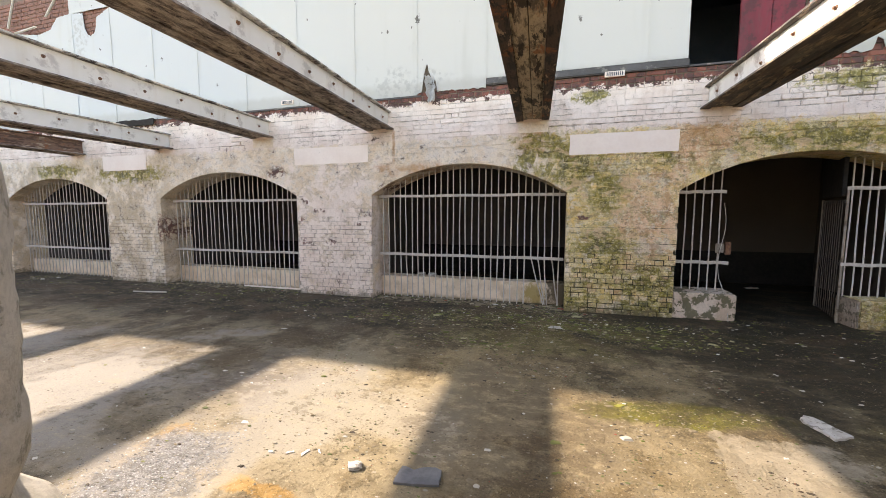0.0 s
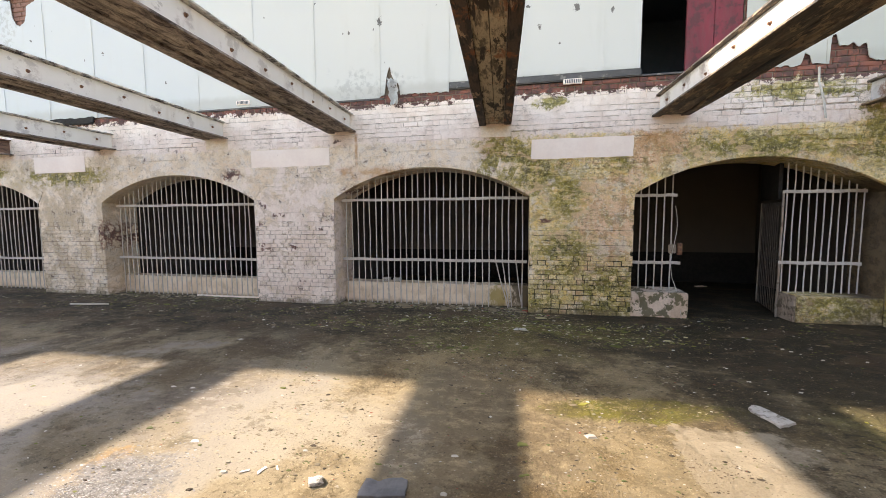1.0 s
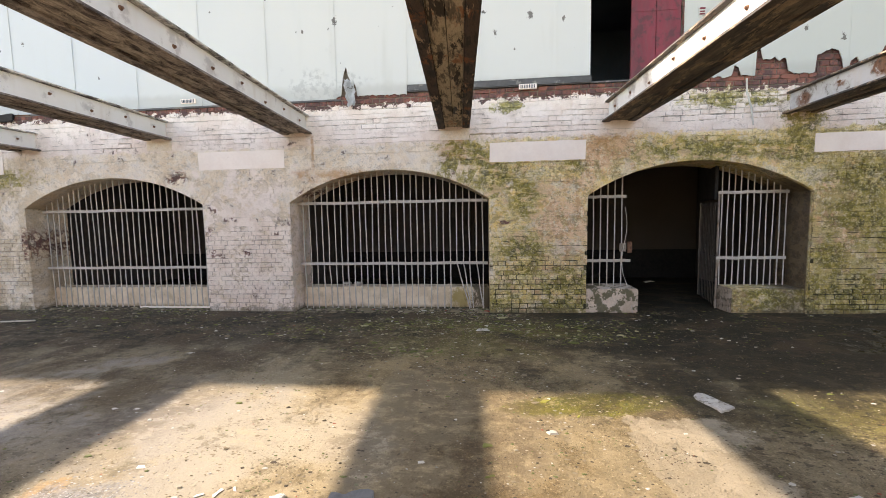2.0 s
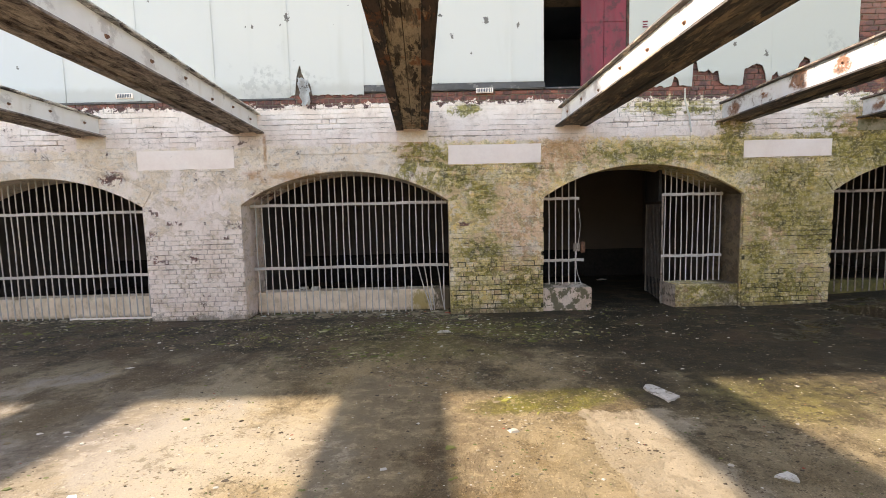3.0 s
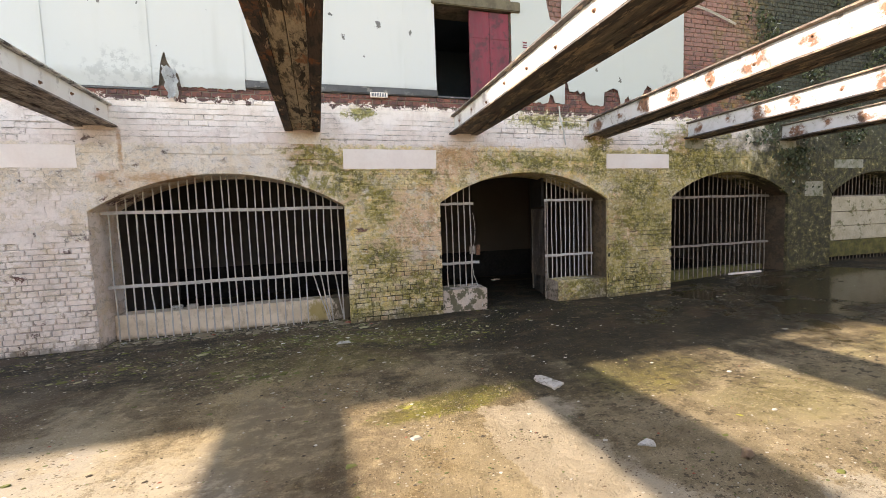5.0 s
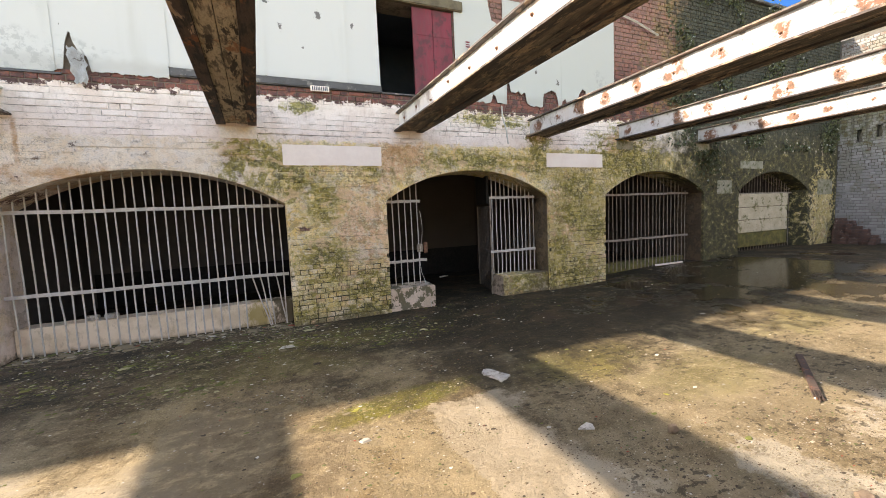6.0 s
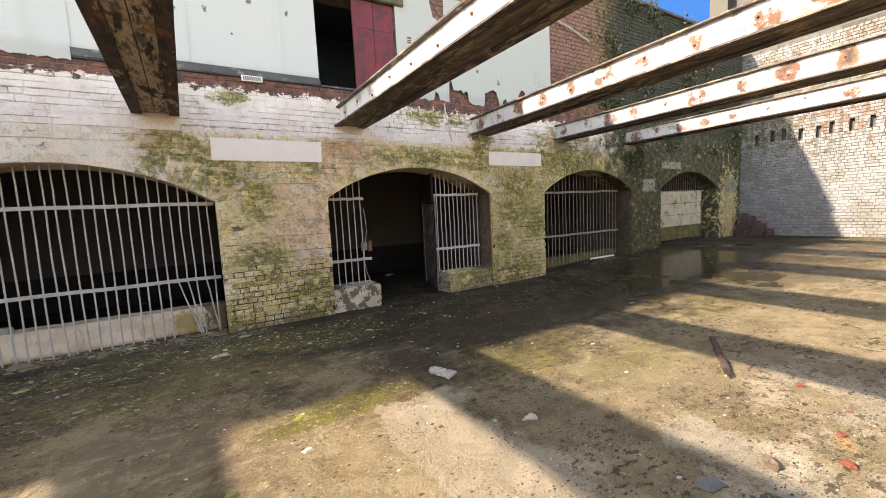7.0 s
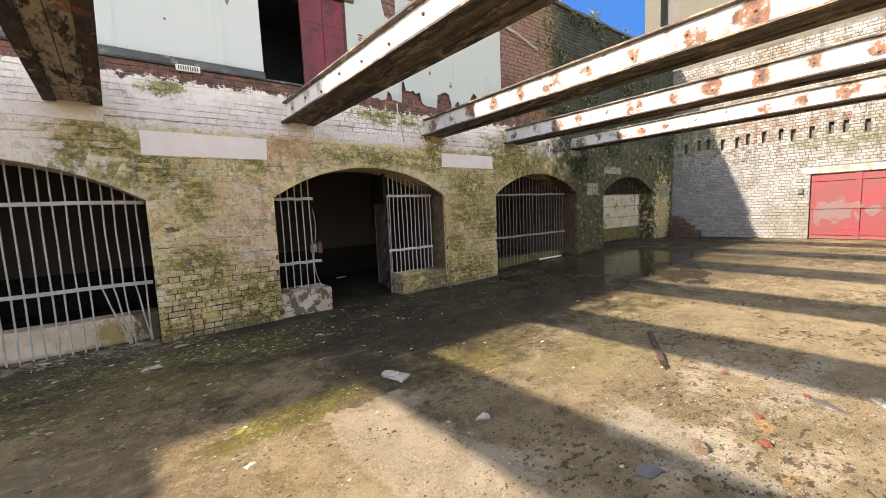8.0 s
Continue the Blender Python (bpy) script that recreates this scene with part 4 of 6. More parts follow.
def lay_courses(x0, x1, z0, z1, rng, cut, flemish=False, pitch=0.075, long=0.226, wavy=0.0):
    """Bricks in courses, as (x, z, length, height); cut(x, z, l, h) gives the stretches of a brick that stand."""
    out, k, z = [], 0, z0
    while z < z1 - 0.03:
        h = min(pitch - 0.009, z1 - z - 0.004)
        l = long if k % 2 == 0 else long / 2
        x = x0 - (0.06 if k % 2 else 0.0) + rng.uniform(-0.02, 0.02)
        while x < x1:
            n = (l if rng.random() > 0.12 else long * 1.5 - l) if not flemish else rng.choice((0.5, 0.5, 0.5, 1.0)) * long
            n *= 1 + wavy * rng.uniform(-6, 6)
            for u, v in cut(max(x, x0), z, min(x + n, x1) - 0.010, h):
                if v - u > 0.035:
                    sway = wavy * noise.noise((u * 0.9, k * 0.6, 4.0)) + wavy * 0.4 * noise.noise((u * 5.0, k * 1.7, 8.0))
                    out.append((u, max(z0, z + rng.uniform(-0.002, 0.002) + sway), v - u, h))
            x += n
        z += pitch
        k += 1
    return out


def arch_cut(u, z, v, h):
    """Stretches of a brick outside the openings and their rings."""
    keep = [(u, v)]
    for a, b in ARCHES:
        nxt = []
        for p, q in keep:
            if z < SPRING - 0.02:
                l, r = a - 0.002, b + 0.002
            else:
                if z > APEX + RING:
                    nxt.append((p, q))
                    continue
                xs = [a - 0.6 + (b - a + 1.2) * i / 60 for i in range(61)]
                inside = [x for x in xs if arch_z(x, a, b, RING + 0.008) > z]
                if not inside:
                    nxt.append((p, q))
                    continue
                l, r = inside[0] - 0.03, inside[-1] + 0.03
            if p < l:
                nxt.append((p, min(q, l)))
            if q > r:
                nxt.append((max(p, r), q))
        keep = nxt
    return keep


def joint_state(x, z):
    """How far old render and limewash fill the joints of the arched wall: 0 open, 1 only the beds open, 2 filled."""
    n = noise.noise((x * 1.1, 3.0, z * 1.6)) * 0.35 + noise.noise((x * 4, 7.0, z * 5)) * 0.18
    v = noise.noise((x * 0.9, 5.0, z * 2.3)) + 0.35 * noise.noise((x * 2.7, 1.0, z * 4.0))
    if z > 2.86 or (2.2 < x < 3.7 and z > 2.5):
        return 0
    if z > 2.36:
        return 2 if v > 0.14 else 1 if v > -0.50 else 0
    if x > 0 and 1.72 < z + 0.3 * n < 2.08:
        return 0 if v > -0.1 else 1
    if (1.15 if x < -0.1 else 0.75 if x < 2 else 0.35) + n < z:
        return 1 if v > 0.30 else 2
    return 0


def joined_bricks(name, bricks, rng, material, m=None, depth=0.05, chamfer=0.006, wob=0.003, proud=0.003, skim=False):
    """Many bricks as one mesh; each stays an island of its own."""
    verts, faces = [], []
    for x, z, l, h in bricks:
        state = joint_state(x + l / 2, z) if skim else 0
        if state == 2:
            vs, fs = brick_shape(rng, l + 0.009, h + 0.0085, depth, 0.0015, 0.0012)
            o = rng.uniform(-0.001, 0.001)
        elif state == 1:
            vs, fs = brick_shape(rng, l + 0.009, h + rng.uniform(-0.001, 0.006), depth, 0.0022, 0.002)
            o = rng.uniform(-0.002, 0.002)
        else:
            g = rng.uniform(-0.004, 0.004) if skim else 0.0
            vs, fs = brick_shape(rng, l + g, h + g * 0.6, depth, chamfer, wob + (0.0015 if skim else 0.0))
            o = rng.uniform(-proud, proud)
        base = len(verts)
        pts = [(x + p[0], p[1] + o, z + p[2]) for p in vs]
        verts += [tuple(m @ Vector(p)) for p in pts] if m else pts
        faces += [tuple(base + i for i in f) for f in fs]
    return mesh_of(name, verts, faces, material)


def voussoirs(a, b, rng, closed):
    """The wedge bricks of one arch ring, each as (corners, faces)."""
    half, rise = (b - a) / 2, APEX - SPRING
    r = (half * half + rise * rise) / (2 * rise)
    cx, cz = (a + b) / 2, APEX - r
    t = math.asin(half / r)
    n = int(2 * t * r / 0.078)
    out = []
    for i in range(n):
        t0, t1 = -t + 2 * t * i / n + (0.0001 if closed else 0.0012), -t + 2 * t * (i + 1) / n - (0.0001 if closed else 0.0012)
        top = r + RING + (0.006 if closed else rng.uniform(-0.008, 0.006))
        o = 0.001 if closed else rng.uniform(-0.004, 0.003)
        k = 0.0 if closed else 0.0008
        p = lambda ang, rad, y: (cx + rad * math.sin(ang), y + o, cz + rad * math.cos(ang))
        vs = [p(t0, r + 0.004, 0.0), p(t1, r + 0.004, 0.0), p(t1, top - 0.004, 0.0), p(t0, top - 0.004, 0.0),
              p(t0 - k, r - 0.002, 0.006), p(t1 + k, r - 0.002, 0.006), p(t1 + k, top, 0.006), p(t0 - k, top, 0.006),
              p(t0, r - 0.002, 0.1), p(t1, r - 0.002, 0.1), p(t1, top, 0.1), p(t0, top, 0.1)]
        fs = [(0, 1, 2, 3)] + [(x + (k + 1) % 4, x + k, y + k, y + (k + 1) % 4) for x, y in ((0, 4), (4, 8)) for k in range(4)]
        out.append((vs, fs))
    return out


# ---- setting: ground, walls, cells ----
def floor_z(x):
    """The yard floor rises gently towards the end wall."""
    u = max(0.0, min(1.0, (x - 3.8) / 6.2))
    return 0.22 * u * u * (3 - 2 * u)


def floor_mesh():
    xs = [WEST_X - 0.3] + [3.6 + 0.2 * i for i in range(34)] + [END_X + 0.3]
    ys = (SOUTH_Y - 0.3, BACK_Y + 0.3)
    verts = [(x, y, floor_z(x)) for x in xs for y in ys]
    return mesh_of("floor", verts, [(2 * i, 2 * i + 2, 2 * i + 3, 2 * i + 1) for i in range(len(xs) - 1)], FLOOR, True)


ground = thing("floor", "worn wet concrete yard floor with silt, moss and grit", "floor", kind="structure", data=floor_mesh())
wall_n = thing("wall_north", "flaking limewashed brick wall with barred segmental arches", "wall", kind="structure", data=arched_wall())


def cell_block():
    """Dark cells behind the arches: cross walls, a back wall whose foot shade is a near-black strip, and the ceiling
    over them.
    """
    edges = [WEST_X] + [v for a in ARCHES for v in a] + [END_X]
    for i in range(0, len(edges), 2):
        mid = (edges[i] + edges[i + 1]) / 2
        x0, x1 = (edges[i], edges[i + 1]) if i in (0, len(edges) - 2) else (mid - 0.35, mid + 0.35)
        thing("wall_cell", "dark rendered cross wall between the cells", "wall", kind="structure", data=box_mesh("wall_cell", CELL, x0, x1, THICK + 0.003, BACK_Y, 0, 2.45))
    thing("wall_cell_back", "dark rendered back wall of the cells", "wall", kind="structure", data=box_mesh("wall_cell_back", CELL, WEST_X, END_X, BACK_Y, BACK_Y + 0.3, 0, 2.45))
    thing("ceiling", "dark flat ceiling of the cells", "ceiling", kind="structure", data=box_mesh("ceiling", CELL, WEST_X, END_X, THICK + 0.003, BACK_Y + 0.3, 2.453, 2.75))
    # shade along the foot of the back wall, built as near-black strips
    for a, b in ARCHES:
        thing("trim", "near-black strip standing for the shade at the foot of the cell's back wall", "trim", kind="structure",
              data=box_mesh("trim", NEAR_BLACK, (a + b) / 2 - 1.7, (a + b) / 2 + 1.7, BACK_Y - 0.02, BACK_Y - 0.004, 0, 0.6))


cell_block()

# upper storey: backing wall, openings for the loft door
DOOR_X, DOOR_R, DOOR_TOP = 1.34, 2.46, 4.33


def upper_wall():
    bm = bmesh.new()
    # west stretch raised out of view to push its shadow farther over the floor
    for x0, x1, z0, z1 in ((WEST_X, -8.4, WALL_TOP, 6.05), (-8.4, DOOR_X, WALL_TOP, TOP), (DOOR_X, DOOR_R, DOOR_TOP, TOP), (DOOR_R, END_X, WALL_TOP, TOP)):
        box(bm, x0, x1, 0.03, 0.4, z0 + 0.002, z1)
    wall = thing("wall_north_upper", "upper brick wall behind the cladding, mossy and dark at one end", "wall", kind="structure", data=finish("wall_north_upper", bm, MORTAR))
    # loft walls coloured dark navy, so the void's darkness is in their paint
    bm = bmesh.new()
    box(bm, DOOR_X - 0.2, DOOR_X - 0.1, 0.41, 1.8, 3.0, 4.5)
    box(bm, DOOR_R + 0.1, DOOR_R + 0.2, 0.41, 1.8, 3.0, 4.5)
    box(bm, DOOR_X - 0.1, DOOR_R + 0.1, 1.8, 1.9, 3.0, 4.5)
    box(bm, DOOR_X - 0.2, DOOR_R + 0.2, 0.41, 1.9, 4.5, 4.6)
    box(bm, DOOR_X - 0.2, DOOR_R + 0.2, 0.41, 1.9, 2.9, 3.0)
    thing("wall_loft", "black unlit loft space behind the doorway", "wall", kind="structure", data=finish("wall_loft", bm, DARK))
    return wall


wall_up = upper_wall()
thing("wall_west", "plain rendered wall that closes the yard", "wall", kind="structure", data=box_mesh("wall_west", PLINTH, WEST_X - 0.3, WEST_X, SOUTH_Y, 0, 0, 3.2))
thing("wall_south", "plain limewashed wall on the sunny side of the yard", "wall", kind="structure", data=box_mesh("wall_south", PLINTH, WEST_X - 0.3, END_X + 0.3, SOUTH_Y - 0.3, SOUTH_Y, 0, 3.1))

# ---- end wall with joist pockets and a red double door ----
GATE_Y0, GATE_Y1, GATE_Z = -4.86, -3.2, 1.84
POCKETS = [(-0.39 - 0.31 * i - 0.04 * math.sin(i * 2.1), 2.88 + 0.02 * math.sin(i * 1.3)) for i in range(15)]


def end_wall():
    bm = bmesh.new()
    z0, z1 = 2.72, 3.05
    box(bm, END_X + 0.01, END_X + 0.4, GATE_Y1, 0.62, 0, z0)
    box(bm, END_X + 0.01, END_X + 0.4, SOUTH_Y, GATE_Y0, 0, z0)
    box(bm, END_X + 0.01, END_X + 0.4, GATE_Y0, GATE_Y1, GATE_Z + 0.16, z0)
    box(bm, END_X + 0.12, END_X + 0.4, SOUTH_Y, 0.62, z0, z1)
    y = 0.62
    for p, _ in POCKETS:
        box(bm, END_X + 0.01, END_X + 0.12, p + 0.045, y, z0, z1)
        y = p - 0.045
    box(bm, END_X + 0.01, END_X + 0.12, SOUTH_Y, y, z0, z1)
    box(bm, END_X + 0.01, END_X + 0.4, SOUTH_Y, 0.62, z1, 5.25)
    return thing("wall_east", "white-painted brick end wall with dark joints and joist pockets", "wall", kind="structure", data=finish("wall_east", bm, WHITE_MORTAR))


wall_e = end_wall()


def end_cut(u, z, v, h):
    """u runs along -y from the corner."""
    keep = [(u, v)]
    holes = [(-GATE_Y1, -GATE_Y0)] if z < GATE_Z + 0.15 else []
    holes += [(-p - 0.045, -p + 0.045) for p, c in POCKETS if abs(z + h / 2 - c) < 0.15]
    for l, r in holes:
        keep = [s for p, q in keep for s in ((p, min(q, l)), (max(p, r), q)) if s[1] - s[0] > 0.03]
    return keep


def red_gate():
    g = thing("door_1", "faded red double door with scraped paint and pale lintel", "door", kind="structure")
    mid = (GATE_Y0 + GATE_Y1) / 2
    for y0, y1 in ((GATE_Y0 + 0.01, mid - 0.004), (mid + 0.004, GATE_Y1 - 0.01)):
        leaf = part("door_leaf", box_mesh("door_leaf", RED_DOOR, END_X + 0.06, END_X + 0.11, y0, y1, 0.24, GATE_Z - 0.01, 0.006), g)
        for z in (0.38, 1.02, 1.7):
            part("ledge", box_mesh("ledge", RED_DOOR, END_X + 0.035, END_X + 0.058, y0 + 0.02, y1 - 0.02, z - 0.05, z + 0.05, 0.005), leaf)
    part("cover_strip", box_mesh("cover_strip", RED_DOOR, END_X + 0.02, END_X + 0.034, mid - 0.05, mid + 0.05, 0.24, GATE_Z - 0.02, 0.004), g)
    part("lintel", box_mesh("lintel", CONCRETE, END_X - 0.012, END_X + 0.3, GATE_Y0 - 0.15, GATE_Y1 + 0.18, GATE_Z, GATE_Z + 0.16, 0.01), g, "pale concrete lintel")
    part("hasp", box_mesh("hasp", BOLT, END_X + 0.005, END_X + 0.019, mid - 0.09, mid + 0.05, 0.98, 1.03, 0.003), g, "rusty hasp")


red_gate()
thing("junction_box", "small dark junction box on the white brick wall", "box", data=box_mesh("junction_box", LEAD, END_X - 0.06, END_X - 0.004, -3.08, -2.98, 1.37, 1.5, 0.008))

# ---- roof beams ----


def beam():
    """Two steel I-beams bolted either side of a pair of rotten timbers. Local: x across, -y along, z up from the soffit."""
    root = thing("steel_beam", "white-painted rusty steel beam with rotten timber core spanning the yard", "beam", group="roof beams")
    n = 40
    length = 9.25
    for s in (-1, 1):
        def lengthwise(pts, name, mat, label):
            bm = bmesh.new()
            rings = []
            for i in range(n + 1):
                y = 0.15 - length * i / n
                rings.append([bm.verts.new((s * px + 0.0015 * noise.noise((y * 3, px * 30, pz * 9)), y, pz + 0.003 * noise.noise((y * 4, px * 40 + s, 1)))) for px, pz in pts])
            for r, q in zip(rings, rings[1:]):
                for k in range(len(pts)):
                    bm.faces.new((r[k], r[(k + 1) % len(pts)], q[(k + 1) % len(pts)], q[k]))
            bm.faces.new(rings[0])
            bm.faces.new(rings[-1][::-1])
            return part(name, finish(name, bm, mat), root, label)
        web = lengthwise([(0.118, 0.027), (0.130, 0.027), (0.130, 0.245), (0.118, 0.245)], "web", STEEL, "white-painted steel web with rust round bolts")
        lengthwise([(0.119, 0.0), (0.216, 0.0), (0.216, 0.018), (0.130, 0.026), (0.119, 0.026)], "bottom_flange", FLANGE, "dark scabbed bottom flange")
        lengthwise([(0.11, 0.246), (0.130, 0.246), (0.178, 0.252), (0.178, 0.268), (0.11, 0.268)], "top_flange", RUST_EDGE, "rusty top flange")
        bolt = bmesh.new()
        bmesh.ops.create_cone(bolt, cap_ends=True, segments=6, radius1=0.011, radius2=0.010, depth=0.014, matrix=Matrix.Translation((0, 0, 0.009)))
        bmesh.ops.create_cone(bolt, cap_ends=True, segments=12, radius1=0.017, radius2=0.016, depth=0.005)
        bolt = finish("bolt", bolt, BOLT)
        for k in range(19):
            part("bolt", bolt, web, "", Matrix.Translation((s * 0.132, -0.23 - 0.46 * k, 0.14 + 0.03 * math.sin(k * 2.4))) @ pose(0, 0, 0, 0, s * 90, 0))
    for x0, x1, seed in ((-0.117, -0.003, 1), (0.003, 0.117, 5)):
        bm = bmesh.new()
        box(bm, x0, x1, 0.15 - length, 0.15, 0.012, 0.24)
        for i in range(1, 90):
            bmesh.ops.bisect_plane(bm, geom=bm.verts[:] + bm.edges[:] + bm.faces[:], plane_co=(0, 0.15 - length * i / 90, 0), plane_no=(0, 1, 0))
        bmesh.ops.bisect_plane(bm, geom=bm.verts[:] + bm.edges[:] + bm.faces[:], plane_co=((x0 + x1) / 2, 0, 0), plane_no=(1, 0, 0))
        for v in bm.verts:
            if v.co.z < 0.1:
                v.co.z += 0.014 * noise.noise((v.co.x * 30, v.co.y * 5, seed)) + 0.006
        part("timber", finish("timber", bm, TIMBER), root, "split rotten timber core")
    return root


RUST_EDGE = flange_material("rusty_painted_edge", (0.20, 0.12, 0.08), (0.40, 0.36, 0.31), (0.10, 0.055, 0.035), (0.54, 0.62), (0.74, 0.69, 0.61))
first = beam()
for i, (x, z, slant) in enumerate(BEAMS):
    m = pose(x, 0, z, 0, 0, math.degrees(math.atan(slant)))
    if i == 0:
        first.matrix_basis = m
    else:
        copy_thing(first, m)
    if x > -6 and not 1 < x < 5 and not -3 < x < -2:
        pad = rough_box("padstone", PAD if x < 5 else PLASTER_OLD, x - 0.2, x + 0.22, -0.006, 0.3, z - 0.17, z - 0.004, 0.08, 0.003, x)
        thing("padstone", "rust-stained rendered padstone under a beam end", "padstone", data=pad, group="padstones")

ROTTEN = flange_material("rusted_through_steel", (0.10, 0.055, 0.04), (0.22, 0.13, 0.09), (0.42, 0.33, 0.25), (0.56, 0.60))
for piece in first.children:
    if piece.name.split(".")[0] in ("web", "top_flange"):
        piece.material_slots[0].link = "OBJECT"
        piece.material_slots[0].material = ROTTEN
        piece["label"] = "brown rusted steel with its paint gone"
first["label"] = "rusted brown steel beam with rotten timber core and no paint left"

# ---- plaster panels on the piers ----
for x0, x1, z0, z1, old in ((-4.24, -2.90, 2.09, 2.37, False), (0.0, 1.295, 2.075, 2.357, False), (4.07, 5.31, 2.075, 2.33, False), (-8.6, -7.45, 2.12, 2.42, False), (9.22, 10.05, 2.08, 2.27, True), (8.45, 8.95, 1.55, 1.85, True), (12.3, 13.0, 1.45, 1.85, True)):
    part("plaster_panel", rough_box("plaster_panel", PLASTER_OLD if old else PLASTER, x0, x1, -0.005, 0.04, z0, z1, 0.05, 0.005, x0), wall_n,
         "smooth %s plaster panel" % ("algae-stained grey" if old else "pinkish white"))

# ---- grilles in the arches ----
BAR_Y, BAR_R = 0.34, 0.0086
DARK_IRON = simple_material("brown_rusty_iron", (0.085, 0.068, 0.055), (0.055, 0.042, 0.034), 6, 0.7, 0, 0.003, (0.15, 0.125, 0.10), (0.60, 0.68))
BAR_MESHES = []
for k in range(3):
    pts = [(0.004 * math.sin(k * 2 + i * 0.9) * (0 < i < 8), 0.003 * math.cos(k + i) * (0 < i < 8), i / 8) for i in range(9)]
    BAR_MESHES.append(tube_mesh("bar", IRON, pts, BAR_R, 7))


def bar(parent, x, z0, z1, rng, lean=0.0, y=BAR_Y):
    m = pose(x, y, z0, 0, lean, rng.uniform(0, 360) if lean == 0 else 0) @ Matrix.Diagonal((1, 1, z1 - z0, 1))
    part("bar", rng.choice(BAR_MESHES), parent, "", m)


def rail(parent, x0, x1, z, y=BAR_Y - 0.016, bow=0.0):
    pts = [(x0 + (x1 - x0) * i / 10, y, z + bow * math.sin(math.pi * i / 10) + 0.004 * math.sin(i * 1.7)) for i in range(11)]
    bm = bmesh.new()
    rings = [[bm.verts.new((px, py + dy, pz + dz)) for dy, dz in ((-0.007, -0.02), (0.007, -0.02), (0.007, 0.02), (-0.007, 0.02))] for px, py, pz in pts]
    for r, s in zip(rings, rings[1:]):
        for k in range(4):
            bm.faces.new((r[k], r[(k + 1) % 4], s[(k + 1) % 4], s[k]))
    bm.faces.new(rings[0])
    bm.faces.new(rings[-1])
    part("rail", finish("rail", bm, IRON), parent)


def grille(a, b, count, z0, rails, bent=(), iron=None, y=BAR_Y):
    rng = random.Random(int(a * 10))
    g = thing("barred_grille", "weathered grey iron bar grille filling an arched opening", "grille", group="arch grilles")
    for i in range(count):
        x = a + 0.04 + (b - a - 0.08) * (i + 0.5) / count + rng.uniform(-0.005, 0.005)
        top = arch_z(x, a, b) + 0.02
        if i in bent:
            cut = rails[-1]
            bar(g, x, cut - 0.02, top, rng, 0.0, y)
            lean = bent[i]
            h = cut - z0
            bar(g, x - h * math.tan(radians(lean)), z0, cut + 0.01, rng, lean, y)
        else:
            bar(g, x, z0, top, rng, rng.choice((0, 0, 0, 0.3, -0.3)), y)
    for z in rails:
        rail(g, a + 0.02, b - 0.02, z, y - 0.016)
    for piece in g.children if iron else ():
        piece.material_slots[0].link = "OBJECT"
        piece.material_slots[0].material = iron
    return g


def sill_wall(a, b, h, material, label, y=0.33):
    thing("sill_wall", label, "low wall", data=rough_box("sill_wall", material, a + 0.004, b - 0.004, y, 0.60, 0, h, 0.12, 0.006, a), group="sill walls")


grille(*ARCHES[0], 28, 0.0, (1.527, 0.59), (), None, 0.25)
grille(*ARCHES[1], 29, 0.0, (1.55, 0.642), (), None, 0.25)
grille(*ARCHES[2], 29, 0.0, (1.59, 0.682), {24: -15, 25: -9, 26: -4, 27: -8, 13: -1.5, 4: -2}, None, 0.25)
GRIMY = simple_material("grimy_brown_iron", (0.34, 0.29, 0.24), (0.24, 0.19, 0.15), 6, 0.7, 0, 0.003, (0.12, 0.085, 0.06), (0.58, 0.68))
grille(*ARCHES[4], 24, 0.11, (1.61, 0.72), (), GRIMY)
grille(*ARCHES[5], 24, 0.2, (1.55,), (), GRIMY)
sill_wall(*ARCHES[0], 0.29, SILL, "grubby rendered sill wall behind the bars")
sill_wall(*ARCHES[1], 0.305, SILL, "grubby rendered sill wall behind the bars")
sill_wall(*ARCHES[2], 0.31, SILL, "grubby cream sill wall behind the bars, stained at one end")
sill_wall(*ARCHES[4], 0.26, PLINTH_MOSS, "mossy sill wall behind the bars", 0.42)


